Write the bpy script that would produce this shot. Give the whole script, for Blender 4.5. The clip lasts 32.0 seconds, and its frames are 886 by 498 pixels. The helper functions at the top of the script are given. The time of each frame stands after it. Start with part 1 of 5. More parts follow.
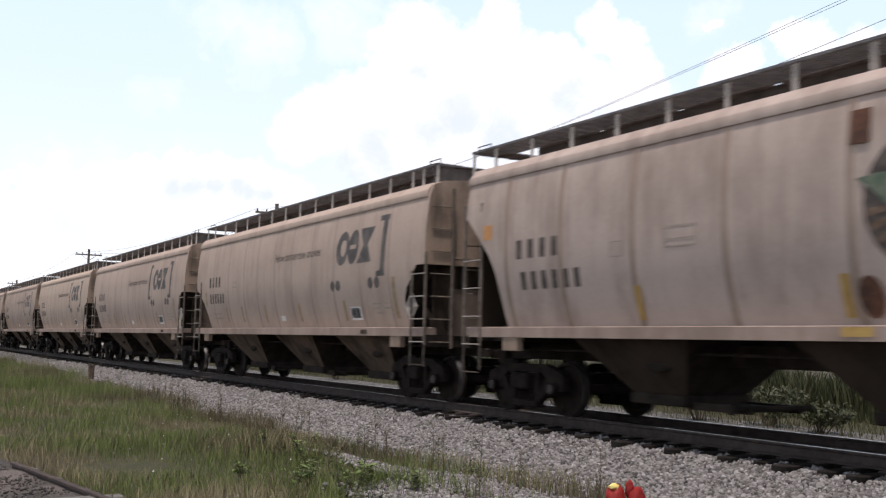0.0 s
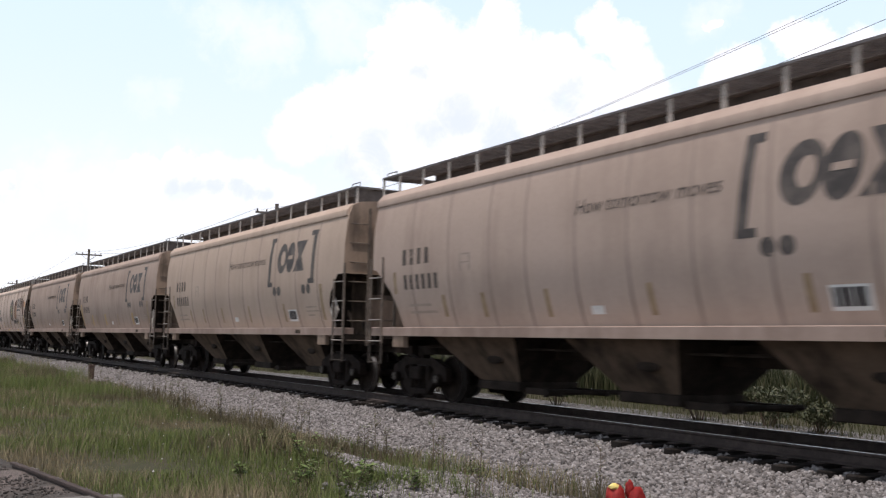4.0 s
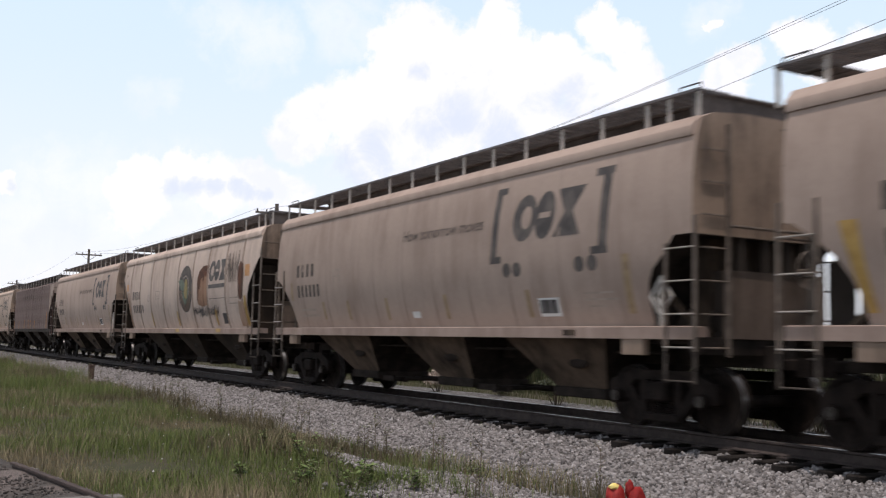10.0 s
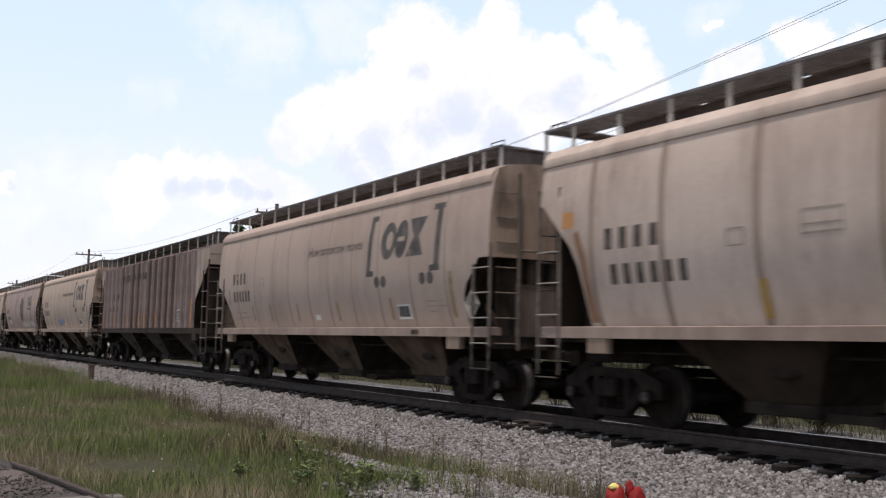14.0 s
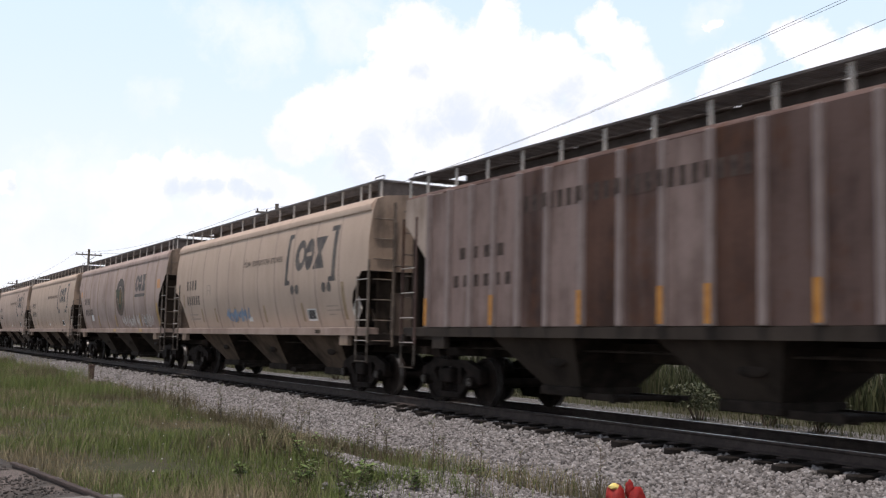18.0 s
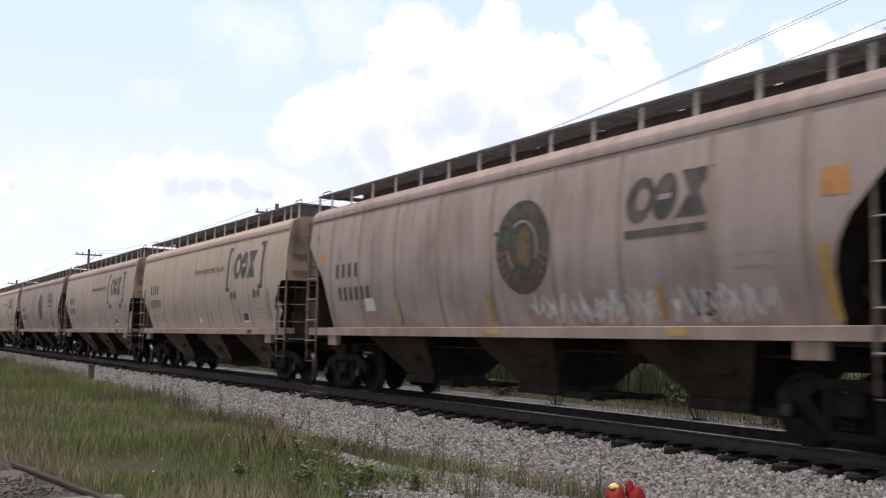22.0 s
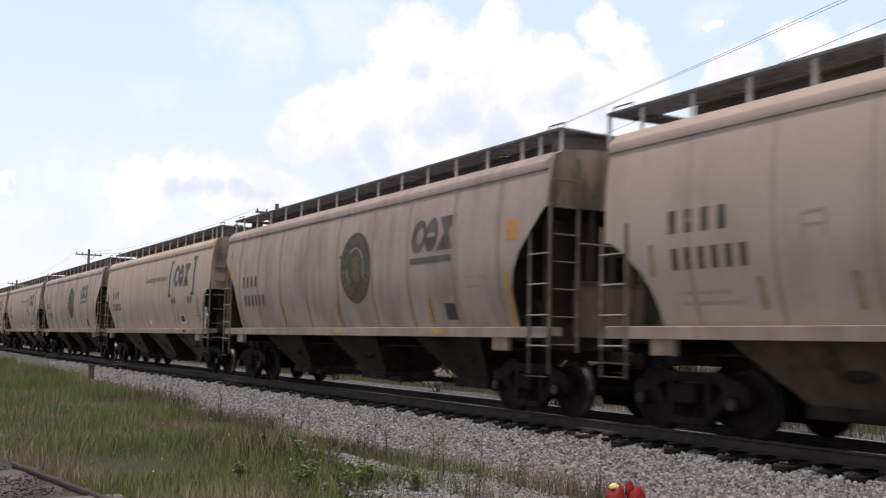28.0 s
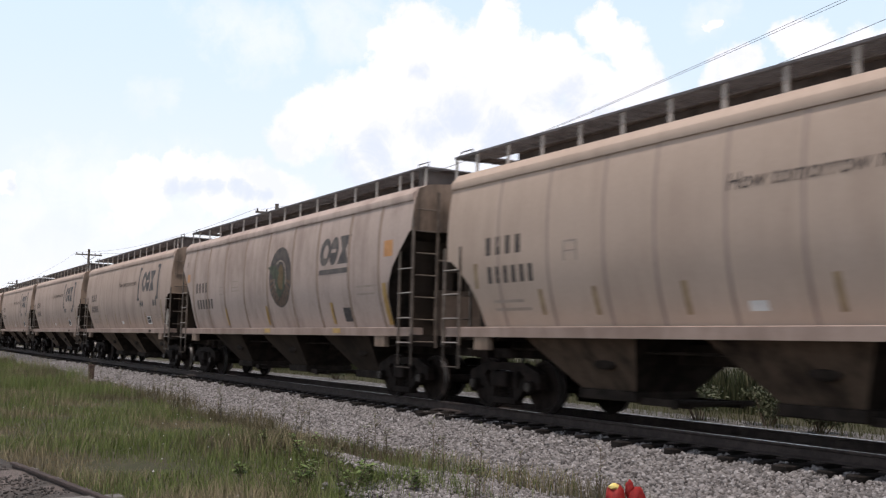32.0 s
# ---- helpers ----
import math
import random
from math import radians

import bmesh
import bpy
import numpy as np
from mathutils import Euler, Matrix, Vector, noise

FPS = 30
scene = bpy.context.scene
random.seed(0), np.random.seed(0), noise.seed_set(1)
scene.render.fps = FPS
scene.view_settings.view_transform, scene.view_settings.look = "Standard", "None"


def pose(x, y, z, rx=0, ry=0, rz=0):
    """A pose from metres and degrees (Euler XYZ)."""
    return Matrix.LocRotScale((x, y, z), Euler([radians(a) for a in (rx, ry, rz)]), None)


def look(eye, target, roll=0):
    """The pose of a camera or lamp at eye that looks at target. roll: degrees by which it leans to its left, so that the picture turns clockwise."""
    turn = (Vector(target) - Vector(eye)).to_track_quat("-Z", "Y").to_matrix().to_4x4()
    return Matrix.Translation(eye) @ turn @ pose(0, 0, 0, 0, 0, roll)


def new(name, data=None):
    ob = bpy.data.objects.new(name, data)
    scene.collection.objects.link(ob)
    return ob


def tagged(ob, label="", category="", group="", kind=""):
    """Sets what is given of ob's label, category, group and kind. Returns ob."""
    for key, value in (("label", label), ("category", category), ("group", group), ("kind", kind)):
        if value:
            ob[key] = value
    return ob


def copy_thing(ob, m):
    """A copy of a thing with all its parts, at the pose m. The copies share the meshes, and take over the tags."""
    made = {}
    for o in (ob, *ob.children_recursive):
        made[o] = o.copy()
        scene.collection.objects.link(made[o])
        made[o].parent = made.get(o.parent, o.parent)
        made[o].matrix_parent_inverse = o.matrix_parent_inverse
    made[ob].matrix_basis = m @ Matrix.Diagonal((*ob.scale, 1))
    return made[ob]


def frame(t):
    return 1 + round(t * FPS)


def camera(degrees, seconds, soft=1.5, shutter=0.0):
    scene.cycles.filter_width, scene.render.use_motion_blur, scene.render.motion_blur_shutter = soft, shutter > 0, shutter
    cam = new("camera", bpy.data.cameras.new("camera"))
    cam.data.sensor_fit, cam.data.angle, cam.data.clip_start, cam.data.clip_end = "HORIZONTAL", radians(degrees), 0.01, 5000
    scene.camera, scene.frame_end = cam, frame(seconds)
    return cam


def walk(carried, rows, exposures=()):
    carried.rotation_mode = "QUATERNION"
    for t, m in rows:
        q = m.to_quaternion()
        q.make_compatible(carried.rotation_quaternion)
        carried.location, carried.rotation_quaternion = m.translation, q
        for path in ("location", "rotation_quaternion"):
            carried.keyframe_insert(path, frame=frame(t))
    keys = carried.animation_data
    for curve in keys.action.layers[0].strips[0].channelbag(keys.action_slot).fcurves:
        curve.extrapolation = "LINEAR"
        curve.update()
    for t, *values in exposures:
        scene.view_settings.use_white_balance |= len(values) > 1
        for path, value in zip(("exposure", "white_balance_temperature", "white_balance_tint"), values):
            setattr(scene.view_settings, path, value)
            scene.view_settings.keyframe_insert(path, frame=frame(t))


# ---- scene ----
# The camera stands still on its tripod beside the spur.
cam = camera(47.73, 32.0, soft=1.25, shutter=0.5)
EXPO = 0.0
EYE = (0.0, -11.185, 1.06)
CAMPOSE = pose(*EYE, 90 + 5.354, 0, 59.926) @ pose(0, 0, 0, 0, 0, 1.304)
walk(cam, [(0.0, CAMPOSE), (32.0, CAMPOSE)], exposures=[(t, EXPO + e, 6500, 16) for t, e in ((0.0, 0.10), (3.0, 0.10), (6.5, 0.0), (13.0, -0.03), (19.0, 0.03), (23.0, 0.0), (29.0, -0.05), (32.0, 0.0))])

# ---------------------------------------------------------------- light
SUN_DIR = Vector((0.14, -0.16, 0.97)).normalized()
sun = new("sun", bpy.data.lights.new("sun", "SUN"))
sun.data.energy, sun.data.angle, sun.data.color = 3.0, radians(0.6), (1.0, 0.94, 0.86)
sun.matrix_world = look((0, 0, 60), Vector((0, 0, 60)) - SUN_DIR)


class Nodes:
    """A short way to write node trees."""

    def __init__(self, tree):
        self.t = tree
        tree.nodes.clear()

    def n(self, kind, ins=None, **props):
        node = self.t.nodes.new(kind)
        for k, v in props.items():
            setattr(node, k, v)
        for k, v in (ins or {}).items():
            if isinstance(v, bpy.types.NodeSocket):
                self.t.links.new(v, node.inputs[k])
            else:
                node.inputs[k].default_value = v
        return node

    def math(self, op, a, b=0.0, c=0.0, clamp=False):
        return self.n("ShaderNodeMath", {0: a, 1: b, 2: c}, operation=op, use_clamp=clamp).outputs[0]

    def mix(self, f, a, b, blend="MIX"):
        m = self.n("ShaderNodeMix", {0: f, 6: a, 7: b}, data_type="RGBA", blend_type=blend)
        return m.outputs[2]

    def noise(self, vec, scale, detail=4.0, rough=0.55, dist=0.0):
        return self.n("ShaderNodeTexNoise", {"Vector": vec, "Scale": scale, "Detail": detail, "Roughness": rough, "Distortion": dist}).outputs[0]

    def ramp(self, f, lo, hi, a=0.0, b=1.0):
        return self.n("ShaderNodeMapRange", {0: f, 1: lo, 2: hi, 3: a, 4: b}, interpolation_type="SMOOTHSTEP").outputs[0]

    def scaled(self, vec, s):
        return self.n("ShaderNodeVectorMath", {0: vec, 1: s}, operation="MULTIPLY").outputs[0]


def rgb(r, g, b):
    return (r, g, b, 1.0)


def make_world():
    w = bpy.data.worlds.new("sky")
    scene.world = w
    w.use_nodes = True
    k = Nodes(w.node_tree)
    geo = k.n("ShaderNodeTexCoord").outputs["Generated"]
    sky = k.n("ShaderNodeTexSky", sky_type="NISHITA", sun_disc=False, sun_elevation=math.asin(SUN_DIR.z),
              sun_rotation=math.atan2(SUN_DIR.x, SUN_DIR.y), dust_density=2.0, ozone_density=1.0)
    xyz = k.n("ShaderNodeSeparateXYZ", {0: geo})
    up = k.math("MAXIMUM", xyz.outputs[2], 0.0)
    # cumulus: round heads run together, their outlines broken up by noise
    bend = k.n("ShaderNodeTexNoise", {"Vector": geo, "Scale": 12.0, "Detail": 7.0, "Roughness": 0.62}).outputs[1]
    bend = k.n("ShaderNodeVectorMath", {0: bend, 1: (0.5, 0.5, 0.5)}, operation="SUBTRACT").outputs[0]
    bent = k.n("ShaderNodeVectorMath", {0: k.scaled(bend, (0.07, 0.07, 0.07)), 1: geo}, operation="ADD").outputs[0]
    bent = k.n("ShaderNodeVectorMath", {0: bent}, operation="NORMALIZE").outputs[0]
    billow = k.noise(geo, 38.0, 9.0, 0.66, 0.3)
    wisp = k.noise(k.scaled(geo, (1.0, 1.0, 2.2)), 3.2, 6.0, 0.6, 0.3)
    far = k.noise(geo, 4.0, 8.0, 0.58, 0.2)

    def heads(lobes):
        """The height of the nearest heads over their rims: 1 in the middle, 0 at the rim."""
        out = None
        for d, r in lobes:
            dot = k.n("ShaderNodeVectorMath", {0: bent, 1: d}, operation="DOT_PRODUCT").outputs[1]
            f = k.math("MULTIPLY_ADD", dot, 1 / (1 - math.cos(r)), -math.cos(r) / (1 - math.cos(r)))
            f = k.math("MAXIMUM", f, -1.5)
            out = f if out is None else k.math("SMOOTH_MAX", out, f, 0.3)
        return out

    rough = k.math("MULTIPLY", k.math("SUBTRACT", billow, 0.5), 1.8)
    cover = k.ramp(k.math("ADD", heads(HEADS), rough), -0.28, 0.50)
    veil = k.math("MULTIPLY", k.ramp(k.math("ADD", heads(VEILS), k.math("MULTIPLY", k.math("SUBTRACT", k.math("ADD", k.math("MULTIPLY", wisp, 0.6), k.math("MULTIPLY", billow, 0.4)), 0.5), 8.0)), -0.4, 1.8), 0.5)
    rest = k.math("MULTIPLY", k.ramp(far, 0.50, 0.62), k.ramp(xyz.outputs[0], -0.35, 0.1))
    cover = k.math("MAXIMUM", cover, k.math("MAXIMUM", veil, rest))
    shade = k.ramp(k.math("ADD", heads(HOLLOWS), k.math("MULTIPLY", k.math("SUBTRACT", k.noise(geo, 22.0, 7.0, 0.62, 0.4), 0.5), 5.0)), -0.9, 1.4)
    soft = k.ramp(k.math("ADD", k.math("MULTIPLY", k.noise(geo, 8.0, 8.0, 0.62, 0.3), 0.7), k.math("MULTIPLY", billow, 0.3)), 0.47, 0.62, 0.0, 0.55)
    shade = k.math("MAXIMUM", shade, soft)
    low = k.mix(k.ramp(up, 0.0, 0.34), rgb(0.93, 0.97, 1.0), rgb(0.71, 0.885, 1.0))
    blue = k.mix(k.ramp(up, 0.30, 0.62), low, rgb(0.20, 0.235, 0.29))
    white = k.mix(shade, rgb(1.07, 1.07, 1.07), rgb(0.78, 0.85, 0.945))
    white = k.mix(k.ramp(up, 0.32, 0.75), white, rgb(0.42, 0.43, 0.44))
    clouds = k.mix(cover, blue, white)
    # the sky's own light below, its clouds above
    lum = k.mix(1.0, clouds, rgb(1.0, 1.0, 1.0), "MULTIPLY")
    a = k.n("ShaderNodeBackground", {0: sky.outputs[0], 1: 0.02})
    b = k.n("ShaderNodeBackground", {0: lum, 1: SKY_LIGHT})
    s = k.n("ShaderNodeAddShader", {0: a.outputs[0], 1: b.outputs[0]})
    k.n("ShaderNodeOutputWorld", {0: s.outputs[0]})


SKY_LIGHT = 0.96
HALF = 784 / math.tan(radians(47.73 / 2))


def toward(x, y):
    """The way from the camera through a place in its view."""
    return tuple((CAMPOSE.to_3x3() @ Vector(((x - 784) / HALF, (441 - y) / HALF, -1.0))).normalized())


def lobes(rows):
    return [(toward(x, y), r / HALF) for x, y, r in rows]


# the white heads of the clouds, thin veils, and the grey hollows under the heads
HEADS = lobes(((520, 235, 55), (562, 185, 46), (640, 200, 88), (720, 160, 90), (745, 65, 60), (690, 90, 50), (820, 120, 80), (885, 50, 45), (930, 130, 85), (985, 95, 48), (1040, 135, 60), (1072, 48, 36), (1118, 80, 36), (1135, 135, 52),
               (900, 220, 110), (1060, 210, 80), (780, 240, 110), (640, 270, 70), (1308, 118, 40), (1290, 165, 42), (1400, 70, 34), (1432, 95, 40), (1540, 95, 50), (1480, 130, 50),
               (318, 300, 38), (345, 300, 34), (440, 305, 36), (390, 330, 60), (480, 345, 60), (240, 345, 60), (17, 325, 24),
               (1262, 34, 13)))
VEILS = lobes(((640, 25, 90), (370, 25, 75), (450, 70, 70), (150, 360, 130), (60, 410, 90), (330, 390, 120), (1250, 30, 40), (262, 172, 38), (246, 158, 22), (272, 184, 24), (345, 18, 40), (400, 30, 60), (450, 80, 50), (1180, 170, 60)))
HOLLOWS = lobes(((820, 195, 46), (760, 245, 46), (660, 258, 46), (595, 285, 40), (730, 125, 26), (990, 175, 50), (900, 245, 50), (306, 330, 20), (340, 336, 24), (378, 340, 20), (432, 344, 22), (470, 348, 20), (100, 405, 50), (30, 335, 18), (610, 320, 40), (1060, 215, 40)))
make_world()


# ---------------------------------------------------------------- materials
def material(name, paint, rough=0.6, metal=0.0, bump=0.0, bump_scale=40.0, spec=0.3):
    """paint(k, coords) gives the base colour's socket."""
    m = bpy.data.materials.new(name)
    m.use_nodes = True
    k = Nodes(m.node_tree)
    obj = k.n("ShaderNodeTexCoord").outputs["Object"]
    colour = paint(k, obj)
    ins = {"Base Color": colour, "Roughness": rough, "Metallic": metal, "Specular IOR Level": spec}
    if bump:
        ins["Normal"] = k.n("ShaderNodeBump", {"Strength": bump, "Distance": 0.02, "Height": k.noise(obj, bump_scale, 5.0)}).outputs[0]
    b = k.n("ShaderNodeBsdfPrincipled", ins)
    k.n("ShaderNodeOutputMaterial", {0: b.outputs[0]})
    return m


def two_tone(a, b, scale=3.0, lo=0.35, hi=0.65):
    def paint(k, obj):
        fine = k.noise(obj, scale * 9, 4.0)
        f = k.ramp(k.math("ADD", k.math("MULTIPLY", k.noise(obj, scale, 5.0), 0.75), k.math("MULTIPLY", fine, 0.25)), lo, hi)
        return k.mix(f, rgb(*a), rgb(*b))
    return paint


def car_paint(base, dirt, amount, seed=0.0, rust=0.0):
    """Painted steel with road dust, streaks that run down and specks of rust."""
    def paint(k, obj):
        off = k.n("ShaderNodeVectorMath", {0: obj, 1: (seed * 7.3, seed * 3.1, seed * 5.7)}, operation="ADD").outputs[0]
        streak = k.noise(k.scaled(off, (2.2, 2.2, 0.20)), 1.6, 5.0, 0.6)
        cloud = k.noise(k.scaled(off, (1.0, 1.0, 0.7)), 0.8, 6.0, 0.62)
        speck = k.noise(off, 14.0, 4.0, 0.7)
        f = k.math("ADD", k.math("MULTIPLY", streak, 0.38), k.math("MULTIPLY", cloud, 0.62))
        c = k.mix(k.math("MULTIPLY", k.ramp(f, 0.40, 0.68), amount), rgb(*base), rgb(*dirt))
        c = k.mix(k.math("MULTIPLY", k.ramp(speck, 0.35, 0.75), 0.16), c, rgb(*dirt))
        if rust:
            r = k.ramp(k.math("ADD", k.math("MULTIPLY", streak, 0.5), k.math("MULTIPLY", k.noise(off, 2.6, 6.0, 0.65), 0.5)), 0.56 - rust * 0.2, 0.66)
            c = k.mix(k.math("MULTIPLY", r, min(1.0, rust * 2.2)), c, rgb(0.10, 0.045, 0.025))
        return c
    return paint


TAN = material("tan_car_paint", car_paint((0.5226, 0.4056, 0.3374), (0.3064, 0.2204, 0.1786), 0.48, 0.0), 0.8, bump=0.05, bump_scale=6, spec=0.08)
TAN_DULL = material("dull_tan_car_paint", car_paint((0.4559, 0.3524, 0.2932), (0.2566, 0.1843, 0.1498), 0.52, 2.6), 0.8, bump=0.05, bump_scale=6, spec=0.08)
TAN_WARM = material("warm_tan_car_paint", car_paint((0.5555, 0.4322, 0.3482), (0.3647, 0.2670, 0.2093), 0.42, 1.0), 0.8, bump=0.05, bump_scale=6, spec=0.08)
TAN_PALE = material("dusty_tan_car_paint", car_paint((0.5226, 0.4056, 0.3392), (0.3064, 0.2223, 0.1786), 0.42, 2.0), 0.8, bump=0.05, bump_scale=6, spec=0.08)
GREY_TAN = material("greyish_tan_car_paint", car_paint((0.5389, 0.4289, 0.3725), (0.2671, 0.1947, 0.1583), 0.62, 3.0, 0.03), 0.8, bump=0.06, bump_scale=6, spec=0.08)
GREY_TAN_B = material("stained_tan_car_paint", car_paint((0.6568, 0.5277, 0.4451), (0.3188, 0.2312, 0.1862), 0.6, 4.0, 0.08), 0.8, bump=0.06, bump_scale=6, spec=0.08)
RUSTY = material("rust_stained_paint", car_paint((0.1357, 0.0885, 0.0766), (0.0355, 0.0207, 0.0177), 1.0, 5.0, 0.35), 0.8, bump=0.12, bump_scale=8, spec=0.2)
FADED = material("faded_grey_paint", car_paint((0.3146, 0.2531, 0.2368), (0.0958, 0.0650, 0.0559), 0.85, 6.0, 0.08), 0.75, bump=0.1, bump_scale=8, spec=0.2)
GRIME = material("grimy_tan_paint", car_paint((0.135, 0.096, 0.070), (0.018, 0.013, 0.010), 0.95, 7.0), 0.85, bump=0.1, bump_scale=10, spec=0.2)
END_DUST = material("sooty_end_paint", car_paint((0.4032, 0.2880, 0.2117), (0.085, 0.062, 0.048), 1.0, 8.0), 0.7, bump=0.1, bump_scale=10)
RIB_DUST = material("dusty_rib_paint", car_paint((0.38, 0.29, 0.235), (0.21, 0.152, 0.12), 0.8, 9.0), 0.8, spec=0.1)
RIB_PALE = material("faintly_dusty_rib", car_paint((0.4145, 0.3182, 0.2643), (0.2566, 0.1843, 0.1479), 0.7, 9.5), 0.8, bump=0.05, bump_scale=8, spec=0.2)
WEATHERED = material("bleached_rusty_paint", car_paint((0.2846, 0.2094, 0.1883), (0.1027, 0.0672, 0.0573), 0.9, 6.9, 0.1), 0.8, bump=0.1, bump_scale=8, spec=0.2)
RUST_BROWN = material("deep_rust_brown_paint", car_paint((0.1140, 0.0623, 0.0468), (0.0266, 0.0152, 0.0125), 1.0, 10.3, 0.4), 0.85, bump=0.12, bump_scale=8, spec=0.2)
FADED_END = material("bleached_end_paint", car_paint((0.47, 0.375, 0.315), (0.20, 0.14, 0.11), 0.8, 6.6, 0.08), 0.75, bump=0.1, bump_scale=8, spec=0.2)
DARK_LOWER = material("dark_brown_hopper_paint", car_paint((0.0489, 0.0346, 0.0250), (0.0114, 0.0082, 0.0063), 0.95, 7.3), 0.85, bump=0.1, bump_scale=10, spec=0.2)
GREY_TAN_DULL = material("sooty_pinkish_tan_paint", car_paint((0.4700, 0.3686, 0.3279), (0.2350, 0.1691, 0.1436), 0.65, 3.7, 0.05), 0.8, bump=0.06, bump_scale=6, spec=0.08)
# dark paint of the ribbed car; on end parts its colour carries the recess's shade
BLACKENED_SHADE = material("blackened_and_shaded_paint", car_paint((0.0546, 0.0420, 0.0338), (0.0156, 0.0120, 0.0101), 0.9, 7.7), 0.85, bump=0.1, bump_scale=10, spec=0.2)
FOULED_SHADE = material("dirty_shaded_ballast", two_tone((0.028, 0.025, 0.022), (0.065, 0.058, 0.052), 9.0), 0.95, bump=0.8, bump_scale=30)
# grime on the underframe; also shade painted on faces turned down or endwise
GRIME_SHADE = material("black_grime_and_shade", two_tone((0.018, 0.014, 0.012), (0.040, 0.031, 0.026)), 0.85, bump=0.15, bump_scale=20, spec=0.1)
STEEL_DARK = material("dark_cast_steel", two_tone((0.0101, 0.0074, 0.0064), (0.0245, 0.0175, 0.0144), 4.0), 0.85, 0.0, bump=0.2, bump_scale=25, spec=0.12)
CAP_STEEL = material("worn_end_cap_steel", two_tone((0.0350, 0.0288, 0.0248), (0.0850, 0.0720, 0.0621), 9.0), 0.45, 0.4)
TREAD = material("worn_wheel_steel", two_tone((0.16, 0.15, 0.14), (0.30, 0.29, 0.28), 8.0), 0.35, 0.9)
GALV = material("galvanised_grating", two_tone((0.1105, 0.1023, 0.1023), (0.1870, 0.1749, 0.1732), 5.0), 0.7, 0.1)
HATCH = material("dark_hatch_cover", two_tone((0.0675, 0.0580, 0.0551), (0.1275, 0.1102, 0.1029), 3.0), 0.7)
STIRRUP = material("dark_stirrup_steel", two_tone((0.045, 0.037, 0.031), (0.105, 0.086, 0.072), 7.0), 0.75, spec=0.15)
HOLD_STEEL = material("dull_hand_hold_steel", two_tone((0.055, 0.05, 0.047), (0.10, 0.092, 0.086), 6.0), 0.7)
SILL_DUST = material("dusty_sill_paint", car_paint((0.4128, 0.3102, 0.2592), (0.2150, 0.1530, 0.1232), 0.75, 8.3), 0.8, bump=0.08, bump_scale=10, spec=0.1)
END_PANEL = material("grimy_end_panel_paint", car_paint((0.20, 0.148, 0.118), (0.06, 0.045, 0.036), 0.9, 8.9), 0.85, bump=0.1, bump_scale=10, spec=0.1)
PAD_DUST = material("dirt_caked_pad_paint", car_paint((0.3360, 0.2489, 0.1901), (0.1008, 0.0718, 0.0539), 0.9, 8.6), 0.8, bump=0.1, bump_scale=10, spec=0.1)
STENCIL = material("worn_black_stencil", two_tone((0.085, 0.072, 0.066), (0.17, 0.138, 0.118), 7.0), 0.8, spec=0.1)
FAINT_BAR = material("weathered_dark_lettering", two_tone((0.055, 0.042, 0.038), (0.105, 0.078, 0.068), 6.0), 0.85, spec=0.1)
BRACKET = material("pale_bracket_steel", two_tone((0.42, 0.38, 0.34), (0.55, 0.50, 0.45), 6.0), 0.6)
LADDER = material("ladder_steel", two_tone((0.11, 0.085, 0.068), (0.21, 0.165, 0.132), 6.0), 0.6)
RUNG = material("worn_rung_steel", two_tone((0.24, 0.21, 0.185), (0.40, 0.36, 0.325), 6.0), 0.55)
INK = material("faded_black_lettering", two_tone((0.035, 0.032, 0.033), (0.085, 0.075, 0.072), 5.0), 0.7)
NAVY = material("faded_navy_lettering", two_tone((0.0715, 0.0624, 0.0587), (0.1560, 0.1300, 0.1150), 4.0), 0.65)
PALE_INK = material("faint_stencil", two_tone((0.33, 0.265, 0.22), (0.42, 0.335, 0.275), 6.0), 0.7)
YELLOW = material("dusty_yellow_reflector", two_tone((0.40, 0.24, 0.07), (0.50, 0.32, 0.10), 8.0), 0.5)
AMBER = material("amber_reflector", two_tone((0.42, 0.17, 0.025), (0.55, 0.25, 0.05), 8.0), 0.5)
DULL_YELLOW = material("dirt_covered_reflector", two_tone((0.27, 0.185, 0.11), (0.38, 0.27, 0.155), 8.0), 0.6)
WHITE = material("white_sign_paint", two_tone((0.66, 0.65, 0.63), (0.78, 0.77, 0.75), 8.0), 0.5)
ORANGE = material("orange_sticker", two_tone((0.50, 0.22, 0.07), (0.62, 0.30, 0.10), 8.0), 0.5)
OLIVE = material("dark_olive_emblem", two_tone((0.060, 0.050, 0.045), (0.125, 0.10, 0.085), 5.0), 0.7)
RAY_PAINT = material("brown_emblem_paint", two_tone((0.12, 0.075, 0.05), (0.21, 0.14, 0.10), 9.0), 0.7)
LEAF_PAINT = material("green_emblem_paint", two_tone((0.0840, 0.1260, 0.0825), (0.1800, 0.1980, 0.1430), 9.0), 0.6)
CORN_PAINT = material("corn_yellow_paint", two_tone((0.20, 0.15, 0.055), (0.36, 0.26, 0.10), 9.0), 0.6)
DULL_LEAF = material("grimy_green_emblem_paint", two_tone((0.075, 0.085, 0.062), (0.13, 0.135, 0.10), 9.0), 0.8, spec=0.1)
DULL_CORN = material("grimy_corn_paint", two_tone((0.13, 0.095, 0.06), (0.22, 0.16, 0.095), 9.0), 0.8, spec=0.1)
RUST_PATCH = material("bare_rust", car_paint((0.40, 0.235, 0.15), (0.12, 0.052, 0.03), 1.0, 12.0), 0.9, bump=0.3, bump_scale=18)
